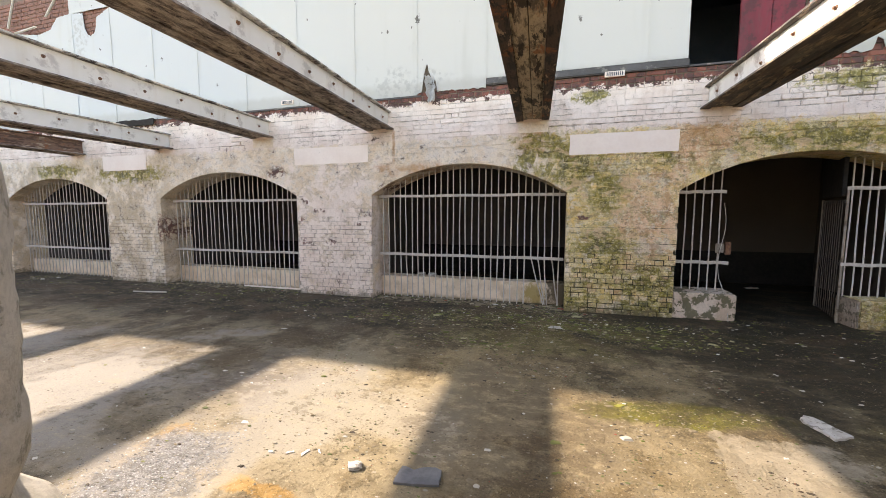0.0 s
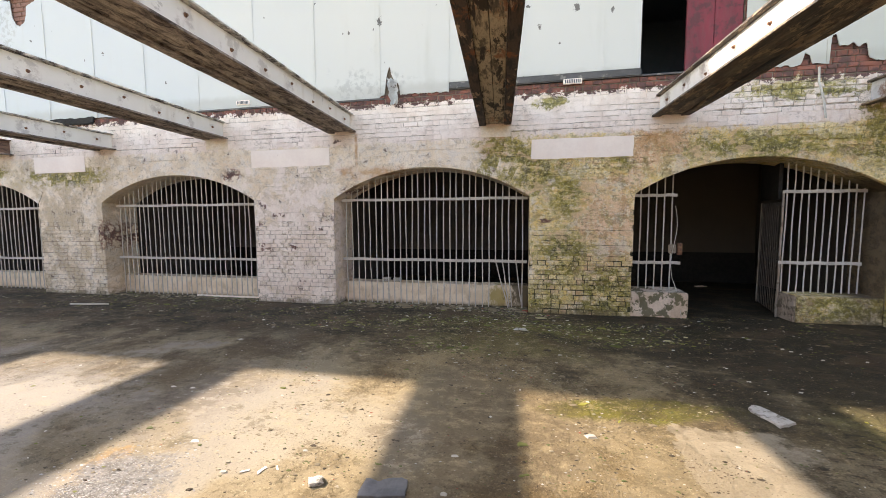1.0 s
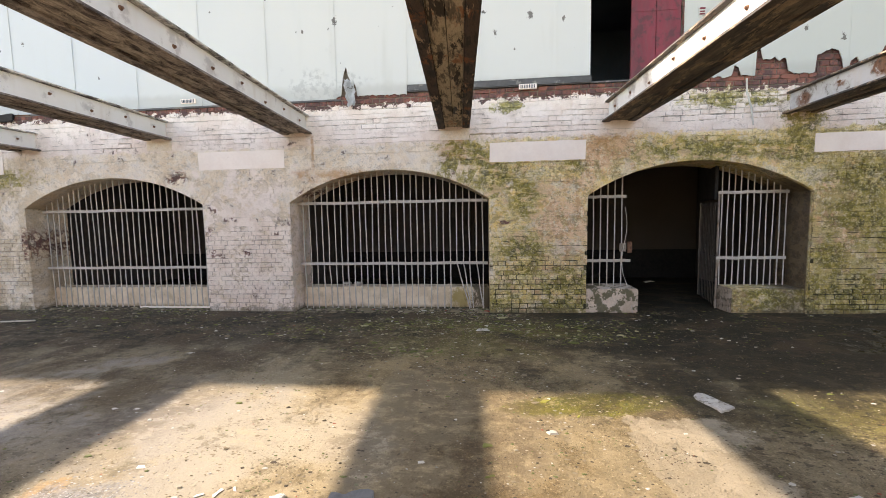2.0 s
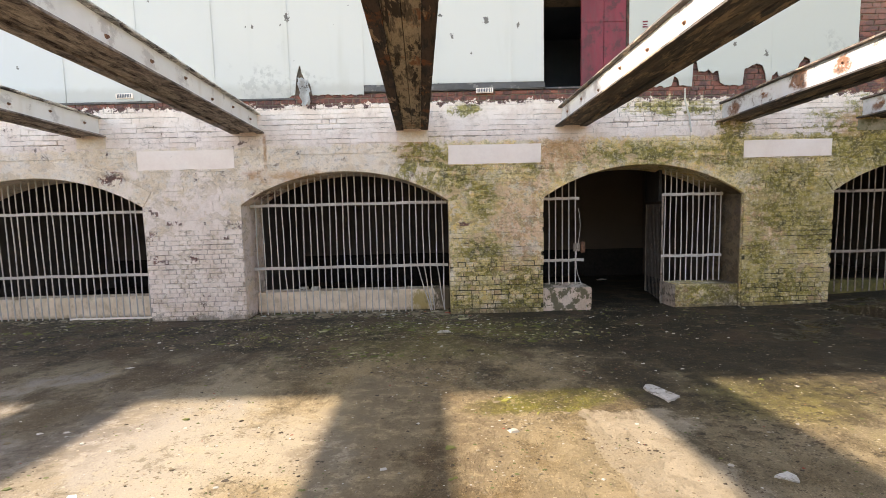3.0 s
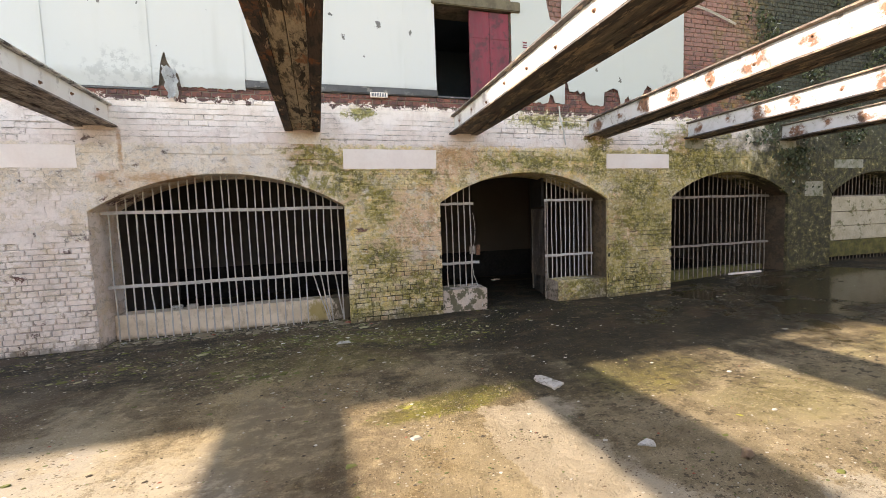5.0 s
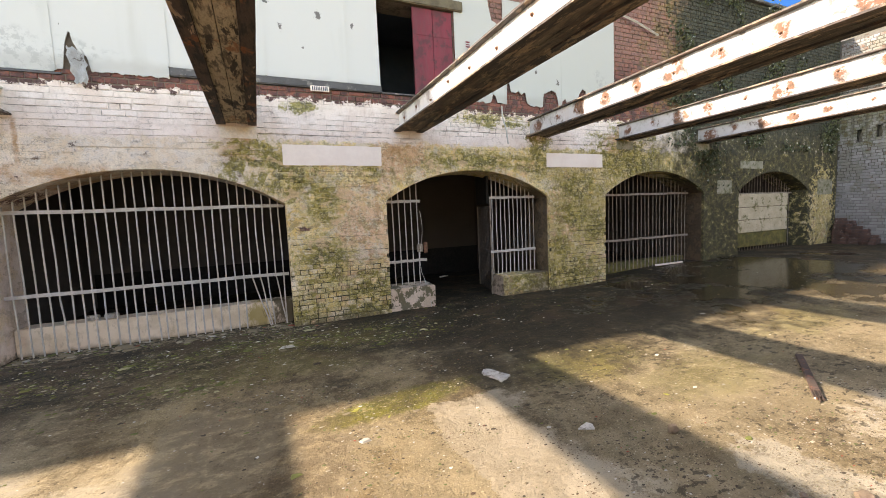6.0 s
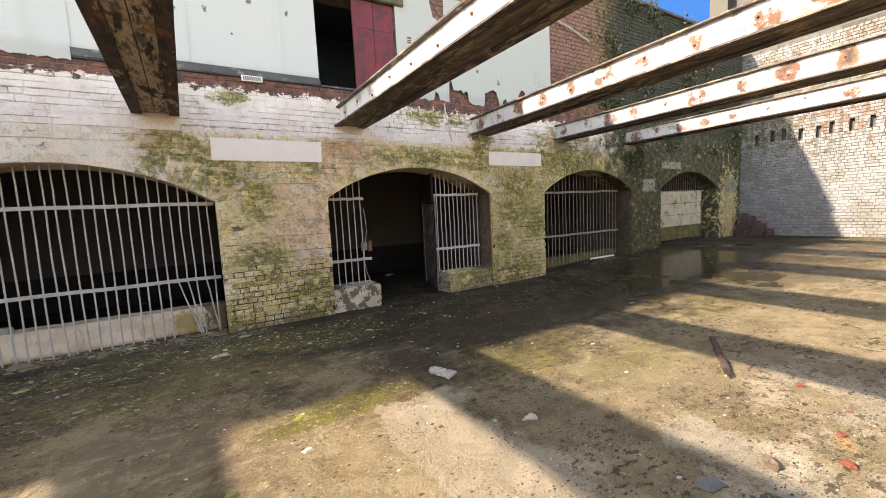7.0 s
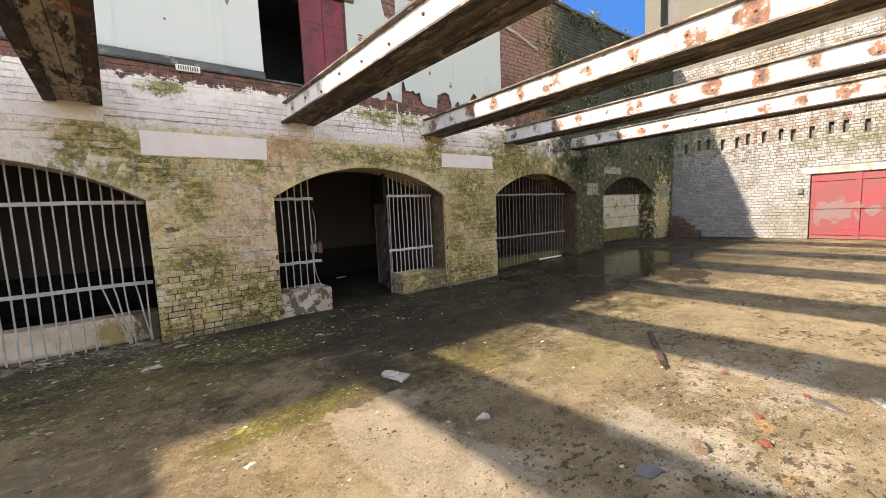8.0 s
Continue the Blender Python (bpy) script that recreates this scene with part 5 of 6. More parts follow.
def gateway(a, b):
    """Arch with a gate: fixed bars either side on low plinths, one leaf swung open inwards."""
    rng = random.Random(7)
    thing("gate_plinth", "chipped whitewashed brick plinth beside the gateway", "plinth", group="gate plinths",
          data=rough_box("gate_plinth", PLINTH_CHIP, a + 0.002, 2.01, 0.03, 0.5, 0, 0.33, 0.06, 0.010, 2))
    thing("gate_plinth", "moss-covered low plinth under the fixed bars", "plinth", group="gate plinths",
          data=rough_box("gate_plinth", BRICK, 3.215, b - 0.002, 0.05, 0.42, 0, 0.33, 0.06, 0.008, 5))
    thing("gate_plinth", "pale rendered end face of the mossy plinth", "plinth", group="gate plinths",
          data=rough_box("gate_plinth", PLINTH_END, 3.185, 3.213, 0.045, 0.42, 0, 0.335, 0.06, 0.006, 9))
    left = thing("barred_grille", "fixed iron bars beside the gateway, set on a plinth", "grille", group="arch grilles")
    for i in range(6):
        x = a + 0.08 + 0.098 * i
        bar(left, x, 0.3, arch_z(x, a, b) + 0.02 - 0.04 * (i > 3), rng)
    for z in (1.60, 0.69):
        rail(left, a + 0.02, 1.93 if z > 1 else 2.0, z)
    part("lock_box", box_mesh("lock_box", GRIMY, 1.84, 1.93, BAR_Y - 0.05, BAR_Y - 0.026, 0.82, 0.94, 0.006), left, "grey steel lock box")
    part("lock_box", box_mesh("lock_box", BOLT, 1.945, 2.01, BAR_Y - 0.05, BAR_Y - 0.026, 0.80, 0.96, 0.006), left, "dark rusty lock keep")
    right = thing("barred_grille", "fixed iron bars between gate post and pier", "grille", group="arch grilles")
    for i in range(11):
        x = 3.205 + 0.083 * i
        bar(right, x, 0.3, arch_z(x, a, b) + 0.02, rng)
    part("gate_post", tube_mesh("gate_post", GRIMY, [(3.17, BAR_Y, 0), (3.17, BAR_Y, 1.0), (3.17, BAR_Y, 1.63)], 0.014, 8), right, "grimy steel hinge post")
    for z in (1.62, 0.715):
        rail(right, 3.15, b - 0.06, z)
    leaf = thing("gate_leaf", "open iron barred gate leaf swung into the dark cell", "gate", pose(3.16, BAR_Y + 0.05, 0, 0, 0, 75))
    for i in range(10):
        part("bar", BAR_MESHES[i % 3], leaf, "", pose(0.02 + 0.08 * i, 0, 0.05, 0, 0, 70 * i) @ Matrix.Diagonal((0.6, 0.6, 1.44, 1)))
    for z in (0.72, 1.47):
        rail(leaf, 0.0, 0.77, z, -0.012)
    for piece in leaf.children:
        piece.material_slots[0].link = "OBJECT"
        piece.material_slots[0].material = DARK_IRON
    part("stile", box_mesh("stile", GRIMY, 0.758, 0.786, -0.012, 0.012, 0.04, 1.5, 0.003), leaf, "grey steel closing stile")
    thing("transom_board", "dark boarding fixed over the gate leaf", "board", pose(3.16, BAR_Y + 0.05, 0, 0, 0, 75),
          box_mesh("transom_board", NEAR_BLACK, 0.0, 0.79, -0.02, 0.02, 1.53, 2.04, 0.006))
    cord = [(1.90 + 0.03 * math.sin(i * 0.5), BAR_Y - 0.06 - 0.3 * max(0, i - 12) / 6, 1.45 - 0.08 * i) for i in range(19)]
    thing("cord", "dirty white cord hanging from the gate bars", "cord", data=tube_mesh("cord", CORD, cord, 0.004, 6))


PLINTH_END = simple_material("grimy_pink_render", (0.42, 0.34, 0.27), (0.26, 0.20, 0.15), 8, 0.9, 0, 0.008, (0.10, 0.08, 0.05), (0.56, 0.64))
PLINTH_CHIP = simple_material("chipped_whitewash_brick", (0.72, 0.60, 0.49), (0.58, 0.45, 0.34), 4.5, 0.9, 0, 0.014, (0.085, 0.080, 0.030), (0.53, 0.60))
gateway(*ARCHES[3])


BOARD = simple_material("grubby_cream_infill", (0.66, 0.59, 0.43), (0.54, 0.47, 0.32), 3, 0.9, 0, 0.006, (0.16, 0.16, 0.06), (0.58, 0.68))


def boarded_arch(a, b):
    t = thing("infill_panel", "whitewashed board-marked concrete infill, green with algae below", "infill")
    z = 0.30
    for i, (h, mat) in enumerate(((0.34, PLINTH_MOSS), (0.30, BOARD), (0.30, BOARD), (0.31, BOARD))):
        part("board", rough_box("board", mat, a + 0.1, b - 0.22, 0.30 - 0.004 * (i % 2), 0.36, z, z + h - 0.008, 0.12, 0.004, i), t)
        z += h


boarded_arch(*ARCHES[5])

# ---- upper wall: cladding, door, strips ----


def along(x, pts, default):
    """Height of a broken edge over x, from its corners."""
    for (u, p), (v, q) in zip(pts, pts[1:]):
        if u <= x <= v:
            return p + (q - p) * (x - u) / (v - u)
    return default


def clad_sheet(x0, x1, z0, z1, foot=(), head=(), seed=0):
    """One sheet; foot and head: corners of a broken lower or upper edge."""
    bm = bmesh.new()
    n = 110 if foot or head else 12
    cols = [x0 + 0.004 + (x1 - x0 - 0.008) * i / n for i in range(n + 1)]
    rag = lambda x, k: 0.022 * noise.noise((x * 16, seed, k)) + 0.012 * noise.noise((x * 50, seed, k))
    lo = [along(x, foot, z0) + (rag(x, 1) if foot else 0.0) for x in cols]
    hi = [along(x, head, z1) + (rag(x, 2) if head else 0.0) for x in cols]
    f = [(bm.verts.new((x, -0.016 + 0.004 * noise.noise((x, 0, seed)), l)), bm.verts.new((x, -0.016, h))) for x, l, h in zip(cols, lo, hi)]
    b = [(bm.verts.new((x, -0.006, l)), bm.verts.new((x, -0.006, h))) for x, l, h in zip(cols, lo, hi)]
    for i in range(len(cols) - 1):
        bm.faces.new((f[i][0], f[i + 1][0], f[i + 1][1], f[i][1]))
        bm.faces.new((b[i + 1][0], b[i][0], b[i][1], b[i + 1][1]))
        bm.faces.new((f[i][0], b[i][0], b[i + 1][0], f[i + 1][0]))
        bm.faces.new((f[i][1], f[i + 1][1], b[i + 1][1], b[i][1]))
    for i in (0, -1):
        bm.faces.new((f[i][0], f[i][1], b[i][1], b[i][0]))
    thing("cladding_sheet", "off-white wall cladding sheet with nail marks" + (" and broken edges" if foot or head else ""), "cladding", data=finish("cladding_sheet", bm, PANEL), group="cladding sheets")


seams = [-11.1 + i for i in range(13)] + [DOOR_X - 0.01]
HEADS = {0: ((-11.1, 5.0), (-10.9, 4.98), (-10.5, 4.9), (-10.1, 4.84)),
         1: ((-10.1, 4.84), (-9.9, 4.86), (-9.7, 4.9), (-9.6, 5.0), (-9.5, 5.09), (-9.1, 5.11)),
         2: ((-9.1, 5.1), (-8.8, 5.08), (-8.77, 4.8), (-8.7, 4.68), (-8.62, 4.64), (-8.5, 4.7), (-8.46, 4.8), (-8.44, 4.95), (-8.1, 5.08))}
for i, (u, v) in enumerate(zip(seams, seams[1:])):
    foot = ((-2.1, 3.04), (-2.03, 3.06), (-1.995, 3.32), (-1.96, 3.43), (-1.945, 3.44), (-1.93, 3.34), (-1.90, 3.27), (-1.82, 3.18), (-1.80, 3.05), (-1.1, 3.04)) if i == 9 else ()
    clad_sheet(u, v, 3.165 if v > -1.05 else 3.02, TOP if i > 2 else 5.09, foot, HEADS.get(i, ()), i)
clad_sheet(-9.16, -8.1, 5.10, 6.0, (), (), 31)
clad_sheet(-13.1, -12.1, 3.02, 5.05, (), (), 33)
clad_sheet(-12.1, -11.1, 3.02, 5.05, (), ((-12.1, 5.05), (-11.4, 5.03), (-11.1, 5.0)), 34)
FEET = (((2.47, 3.08), (3.03, 3.05), (3.06, 3.08), (3.09, 3.19), (3.14, 3.17), (3.17, 3.07), (3.31, 3.05)),
        ((3.3, 3.05), (3.335, 3.06), (3.345, 3.37), (3.39, 3.38), (3.42, 3.25), (3.5, 3.24), (3.56, 3.27), (3.62, 3.22), (3.69, 3.25), (3.72, 3.1), (3.78, 3.06),
         (4.0, 3.05), (4.03, 3.07), (4.035, 3.26), (4.1, 3.29), (4.2, 3.33), (4.28, 3.31), (4.33, 3.2), (4.35, 3.08), (4.4, 3.06)),
        ((4.4, 3.06), (4.42, 3.17), (4.49, 3.22), (4.54, 3.12), (4.7, 3.1), (4.78, 3.3), (4.85, 3.41), (4.93, 3.38), (4.97, 3.15), (5.2, 3.2), (5.3, 3.28), (5.57, 3.3)))
for i, (u, v) in enumerate(((DOOR_R + 0.01, 3.3), (3.3, 4.4), (4.4, 5.57))):
    clad_sheet(u, v + 0.0065, 3.06, 4.62, FEET[i], ((2.47, 5.0), (3.02, 5.0), (3.05, 4.5), (3.1, 4.28), (3.25, 4.22), (3.3, 4.3)) if i == 0 else (), 20 + i)
for x in seams[1:-1]:
    thing("cover_strip", "thin off-white joint strip between cladding sheets", "strip", group="joint strips",
          data=box_mesh("cover_strip", PANEL, x - 0.012, x + 0.012, -0.023, -0.018, 3.17 if x > -1.2 else 3.03, 5.1 if x > -8.0 else 4.8, 0.002))
sign = thing("wall_sign", "small white sign with unreadable purple marks", "sign", Matrix.Translation((2.68, -0.024, 3.87)))
part("plate", box_mesh("plate", PANEL, -0.045, 0.045, 0, 0.006, -0.055, 0.055, 0.001), sign)
for z0, z1, w in ((0.022, 0.044, 0.034), (-0.012, 0.004, 0.03), (-0.044, -0.024, 0.034)):
    part("bar_of_marks", box_mesh("bar_of_marks", RED_LEAF, -w, w, -0.002, 0.002, z0, z1), sign)
# torn sheet flap that hangs over the brick band
flap = bmesh.new()
grid = []
for j in range(9):
    u = j / 8
    left, wide = -1.985 + 0.05 * u + 0.012 * math.sin(j * 2.1), 0.075 + 0.11 * math.sin(math.pi * min(1.0, 0.12 + 0.55 * u)) * (1 - u) + 0.03 * u
    grid.append([flap.verts.new((left + wide * i / 8, -0.03 - 0.02 * math.sin(i * 0.7 + j * 0.5) - 0.02 * u, 3.27 - 0.36 * u + 0.015 * math.sin(i * 1.9 + j))) for i in range(9)])
for j in range(8):
    for i in range(8):
        flap.faces.new((grid[j][i], grid[j][i + 1], grid[j + 1][i + 1], grid[j + 1][i]))
bmesh.ops.solidify(flap, geom=flap.faces[:], thickness=0.004)
thing("torn_flap", "torn grey cladding flap curling over the brick band", "cladding", data=finish("torn_flap", flap, simple_material("torn_grey_sheet", (0.76, 0.77, 0.76), (0.62, 0.62, 0.60), 9, 0.8, 0, 0.01, (0.16, 0.12, 0.10), (0.62, 0.70)), True))

thing("trim", "grey lead strip under the cladding", "trim", kind="structure", data=rough_box("trim", LEAD, -1.1, DOOR_X, -0.035, 0.02, 3.065, 3.16, 0.2, 0.004, 1))
thing("trim", "thin dark strip under the cladding", "trim", kind="structure", data=box_mesh("trim", LEAD, -6.9, -2.05, -0.014, 0.02, 2.995, 3.017, 0.002))
thing("trim", "weathered timber lintel over the loft door", "trim", kind="structure", data=rough_box("trim", WOOD, DOOR_X - 0.05, DOOR_R + 0.15, -0.05, 0.03, DOOR_TOP - 0.02, DOOR_TOP + 0.12, 0.12, 0.006, 3))


def loft_door():
    d = thing("door_2", "maroon boarded loft door standing half open over a dark void", "door", kind="structure")
    x0, x1 = 1.84, DOOR_R - 0.01
    n = 2
    for i in range(n):
        u, v = x0 + (x1 - x0) * i / n, x0 + (x1 - x0) * (i + 1) / n
        part("board", box_mesh("board", RED_LEAF, u + 0.002, v - 0.002, 0.015, 0.05, 3.09, DOOR_TOP - 0.03, 0.004), d)
    part("ledge", box_mesh("ledge", RED_LEAF, x0 + 0.01, x1 - 0.01, 0.010, 0.0145, 3.93, 3.955, 0.001), d)
    part("door_sill", box_mesh("door_sill", LEAD, DOOR_X, DOOR_R, -0.02, 0.35, 3.062, 3.085, 0.004), d, "grey stone door sill")


loft_door()


def air_brick(x, z):
    a = thing("air_brick", "small white slotted air brick in the wall", "vent", Matrix.Translation((x, -0.052 if x > 0 else -0.03, z)), group="air bricks")
    frame_part = part("frame", box_mesh("frame", PLASTER, -0.115, 0.115, 0, 0.03, -0.033, 0.033, 0.004), a)
    # slots are dark boxes standing for the shade inside openings
    for i in range(9):
        part("slot", box_mesh("slot", DARK, -0.095 + 0.022 * i, -0.083 + 0.022 * i, -0.003, 0.004, -0.022, 0.022), frame_part, "dark slot")


air_brick(0.52, 3.055 - 0.004)
air_brick(-4.31, 3.09)
thing("conduit", "dirty white conduit stub fixed to the mossy bricks", "pipe", data=tube_mesh("conduit", CORD, [(3.23, -0.03, 3.02), (3.235, -0.035, 2.85), (3.29, -0.04, 2.66), (3.33, -0.03, 2.44)], 0.011, 8))

for pts in (((-10.9, -0.05, 5.05), (-10.62, -0.07, 5.55)), ((-9.75, -0.05, 5.12), (-9.35, -0.07, 5.45)), ((-10.7, -0.05, 4.93), (-10.05, -0.06, 4.97))):
    thing("broken_batten", "pale broken batten hanging over the bared bricks", "batten", group="broken battens",
          data=tube_mesh("broken_batten", CORD, pts, 0.022, 6, False))
thing("torn_felt", "black torn roofing felt sagging under the cladding", "felt", data=rough_box("torn_felt", NEAR_BLACK, -8.1, -7.15, -0.05, -0.026, 2.92, 3.03, 0.05, 0.022, 6))

# parapet of the dark end of the wall, with weeds on it
thing("coping", "dark weathered coping along the wall top", "coping", kind="structure", data=rough_box("coping", LEAD, 5.6, END_X, -0.04, 0.45, TOP + 0.002, TOP + 0.07, 0.25, 0.02, 4))
strut = [(5.62, -0.03, 4.78), (6.1, -0.06, 4.66), (6.65, -0.04, 4.52)]
thing("timber_batten", "pale loose timber batten nailed across the brick", "batten", data=tube_mesh("timber_batten", CORD, strut, 0.022, 4, False))

# blue sky far beyond the wall top
BLUE = bpy.data.materials.new("clear_blue_sky")
BLUE.use_nodes = True
BLUE.node_tree.nodes.remove(BLUE.node_tree.nodes["Principled BSDF"])
glow = BLUE.node_tree.nodes.new("ShaderNodeEmission")
glow.inputs["Color"].default_value = (0.045, 0.25, 0.85, 1.0)
glow.inputs["Strength"].default_value = 0.30
BLUE.node_tree.links.new(glow.outputs[0], BLUE.node_tree.nodes["Material Output"].inputs["Surface"])
arc = [(400 * math.sin(radians(30 + 5 * i)), 400 * math.cos(radians(30 + 5 * i))) for i in range(13)]
thing("backdrop", "clear blue sky in the far distance", "sky", kind="structure",
      data=mesh_of("backdrop", [(x, y, z) for z in (-5.0, 320.0) for x, y in arc], [(i, i + 1, i + 14, i + 13) for i in range(12)], BLUE))

# building beyond the end wall
tower = thing("building", "grey-tan rendered building rising beyond the end wall", "building")
part("wall", box_mesh("wall", TOWER, 24.0, 30.0, -20.0, 4.15, 0, 16.0), tower)
part("wall", box_mesh("wall", TOWER, 24.0, 30.0, 5.07, 5.92, 0, 16.0), tower)
part("window_bay", box_mesh("window_bay", TOWER_DARK, 24.6, 30.0, 4.152, 5.068, 0, 15.5), tower, "dark recessed window bay")

# ---- near pier at the start of the way ----


def near_pier():
    """A lumpy rendered pier; its edge wanders and its foot bulges."""
    bm = bmesh.new()
    eye, way = Vector((-0.118, -5.422, 0)), Vector((-2.60, 1.222, 0)).normalized()
    side = Vector((way.y, -way.x, 0))
    c = eye + way * 1.75
    rings = []
    for j in range(60):
        z = 2.0 * j / 59
        bulge = 0.10 * max(0, 1 - abs(z - 0.22) / 0.22) ** 0.7 - 0.055 * max(0, 1 - abs(z - 0.50) / 0.13) - 0.07 * max(0, z - 1.3)
        ring = []
        for k in range(40):
            t = 2 * math.pi * k / 40
            r = 0.30
            p = Vector((r * math.copysign(abs(math.cos(t)) ** 0.5, math.cos(t)), r * math.copysign(abs(math.sin(t)) ** 0.5, math.sin(t)), 0))
            q = c - side * 0.30 + side * (p.x + (bulge if p.x > 0 else 0)) + way * p.y
            q.z = z
            q += noise.noise_vector(q * 5) * 0.02 + noise.noise_vector(q * 17) * 0.008
            if j == 0:
                q.z = 0
            ring.append(bm.verts.new(q))
        rings.append(ring)
    for r, s in zip(rings, rings[1:]):
        for k in range(40):
            bm.faces.new((r[k], r[(k + 1) % 40], s[(k + 1) % 40], s[k]))
    bm.faces.new(rings[0][::-1])
    bm.faces.new(rings[-1])
    thing("rendered_pier", "lumpy grey rendered pier with worn edges, standing in the yard", "pier", data=finish("rendered_pier", bm, ROUGH_PLASTER, True))


near_pier()

# ---- things lying about ----


def lay(name, mesh, label, category, x, y, turn=0.0, z=0.001, group=""):
    return thing(name, label, category, pose(x, y, z + floor_z(x), 0, 0, turn), mesh, group)


lay("slab_fragment", shard_mesh("slab_fragment", PALE, [(-0.085, 0.09), (-0.05, 0.13), (0.0, 0.115), (0.09, -0.08), (-0.03, -0.15), (-0.09, 0.04)], 0.014, 2), "pale broken slab fragment on the wet floor", "slab", 1.505, -2.58, 0)
lay("slate_tile", shard_mesh("slate_tile", SLATE, [(-0.12, -0.07), (0.11, -0.06), (0.11, 0.06), (0.03, 0.07), (-0.03, 0.045), (-0.11, 0.06)], 0.012, 5), "broken blue-grey slate tile lying in shadow", "tile", -0.75, -3.70, 8)
lay("mortar_lump", rock_mesh("mortar_lump", PALE, 0.05, 0.042, 0.022, 3.0), "crumbling pale mortar lump on the floor", "rubble", -1.10, -3.72, 30)
for x, y, t, w in ((-1.51, -3.71, 20, 0.018), (-1.43, -3.69, 70, 0.026), (-1.36, -3.66, 120, 0.016), (-1.2, -4.0, 10, 0.022)):
    lay("plaster_flake", shard_mesh("plaster_flake", PLASTER, [(-w, -w * 0.3), (w, -w * 0.4), (w * 0.8, w * 0.3), (-w * 0.7, w * 0.5)], 0.004, x), "small white plaster flake on the concrete", "flake", x, y, t, group="plaster flakes")
lay("tile_chip", shard_mesh("tile_chip", PALE, [(-0.06, 0.03), (0.045, 0.035), (0.055, -0.01), (0.02, -0.045)], 0.008, 7), "pale triangular tile chip in the shade", "tile", 1.59, -3.54, 15)
lay("stone", rock_mesh("stone", RUBBLE, 0.035, 0.03, 0.05, 6.0), "rough brown stone on the floor", "stone", 2.0, -3.81, 0)
lay("stone", rock_mesh("stone", RUBBLE, 0.06, 0.04, 0.035, 9.0), "rough brown stone lump at the shadow's edge", "stone", 2.24, -4.55, 40)
lay("stone", rock_mesh("stone", RUBBLE, 0.025, 0.02, 0.03, 11.0), "small brown stone on the floor", "stone", 2.02, -4.43, 40)
for x, y, s in ((3.40, -4.33, 0.035), (3.38, -4.80, 0.030), (2.54, -4.77, 0.045), (2.85, -4.67, 0.035), (3.05, -5.20, 0.040), (2.75, -4.72, 0.018), (3.20, -4.62, 0.018), (2.62, -4.60, 0.016)):
    lay("brick_fragment", rock_mesh("brick_fragment", RED_BRICK, s * 0.75, s * 0.6, s * 0.5, x * 7), "broken bright red brick fragment", "brick", x, y, x * 90, group="brick fragments")
lay("slate_shard", shard_mesh("slate_shard", SLATE, [(-0.08, 0.0), (-0.02, 0.05), (0.06, 0.035), (0.07, -0.03), (-0.03, -0.05)], 0.008, 3), "grey slate shard among the grit", "tile", 1.86, -4.46, -20)
lay("slate_shard", shard_mesh("slate_shard", LEAD, [(-0.10, 0.0), (-0.02, 0.04), (0.1, 0.03), (0.07, -0.04)], 0.01, 8), "dark slate shard among the grit", "tile", 3.31, -4.93, 60)
lay("plaster_flake", shard_mesh("plaster_flake", PALE, [(-0.07, -0.02), (0.07, -0.03), (0.06, 0.03), (-0.05, 0.02)], 0.01, 8), "white plaster flake lying on the floor", "flake", 3.59, -5.12, 30)
lay("plaster_flake", shard_mesh("plaster_flake", PALE, [(-0.08, -0.04), (0.08, -0.03), (0.06, 0.05), (-0.05, 0.05)], 0.005, 4), "white plaster flake by the foot of the wall", "flake", -0.11, -0.85, 0)
for x, y, c in ((0.33, -2.63, 0.045), (2.40, -3.46, 0.025), (0.52, -2.83, 0.022), (2.05, -2.55, 0.015)):
    lay("yellow_leaf", shard_mesh("yellow_leaf", LEAF_Y, [(-c, 0), (-c * 0.2, c * 0.5), (c, 0.01), (0.0, -c * 0.45)], 0.003, x), "fallen yellow-green leaf on the floor", "leaf", x, y, x * 50, group="fallen leaves")
plank = bmesh.new()
box(plank, -0.024, 0.024, -0.36, 0.44, 0, 0.026, 0.004)
for i in range(5):
    box(plank, -0.026 + 0.011 * i, -0.018 + 0.011 * i, -0.46 - 0.035 * (i * 7 % 3), -0.3, 0.002, 0.018 + 0.004 * (i % 2), 0.002)
lay("plank", finish("plank", plank, ROT), "short splintered dark wooden plank", "plank", 3.61, -3.73, -59)
lay("stick", tube_mesh("stick", CORD, [(0, 0, 0.012), (0.3, 0.03, 0.014), (0.6, 0.1, 0.012)], 0.011, 6), "long pale stick lying near the wall", "stick", -6.95, -0.74)

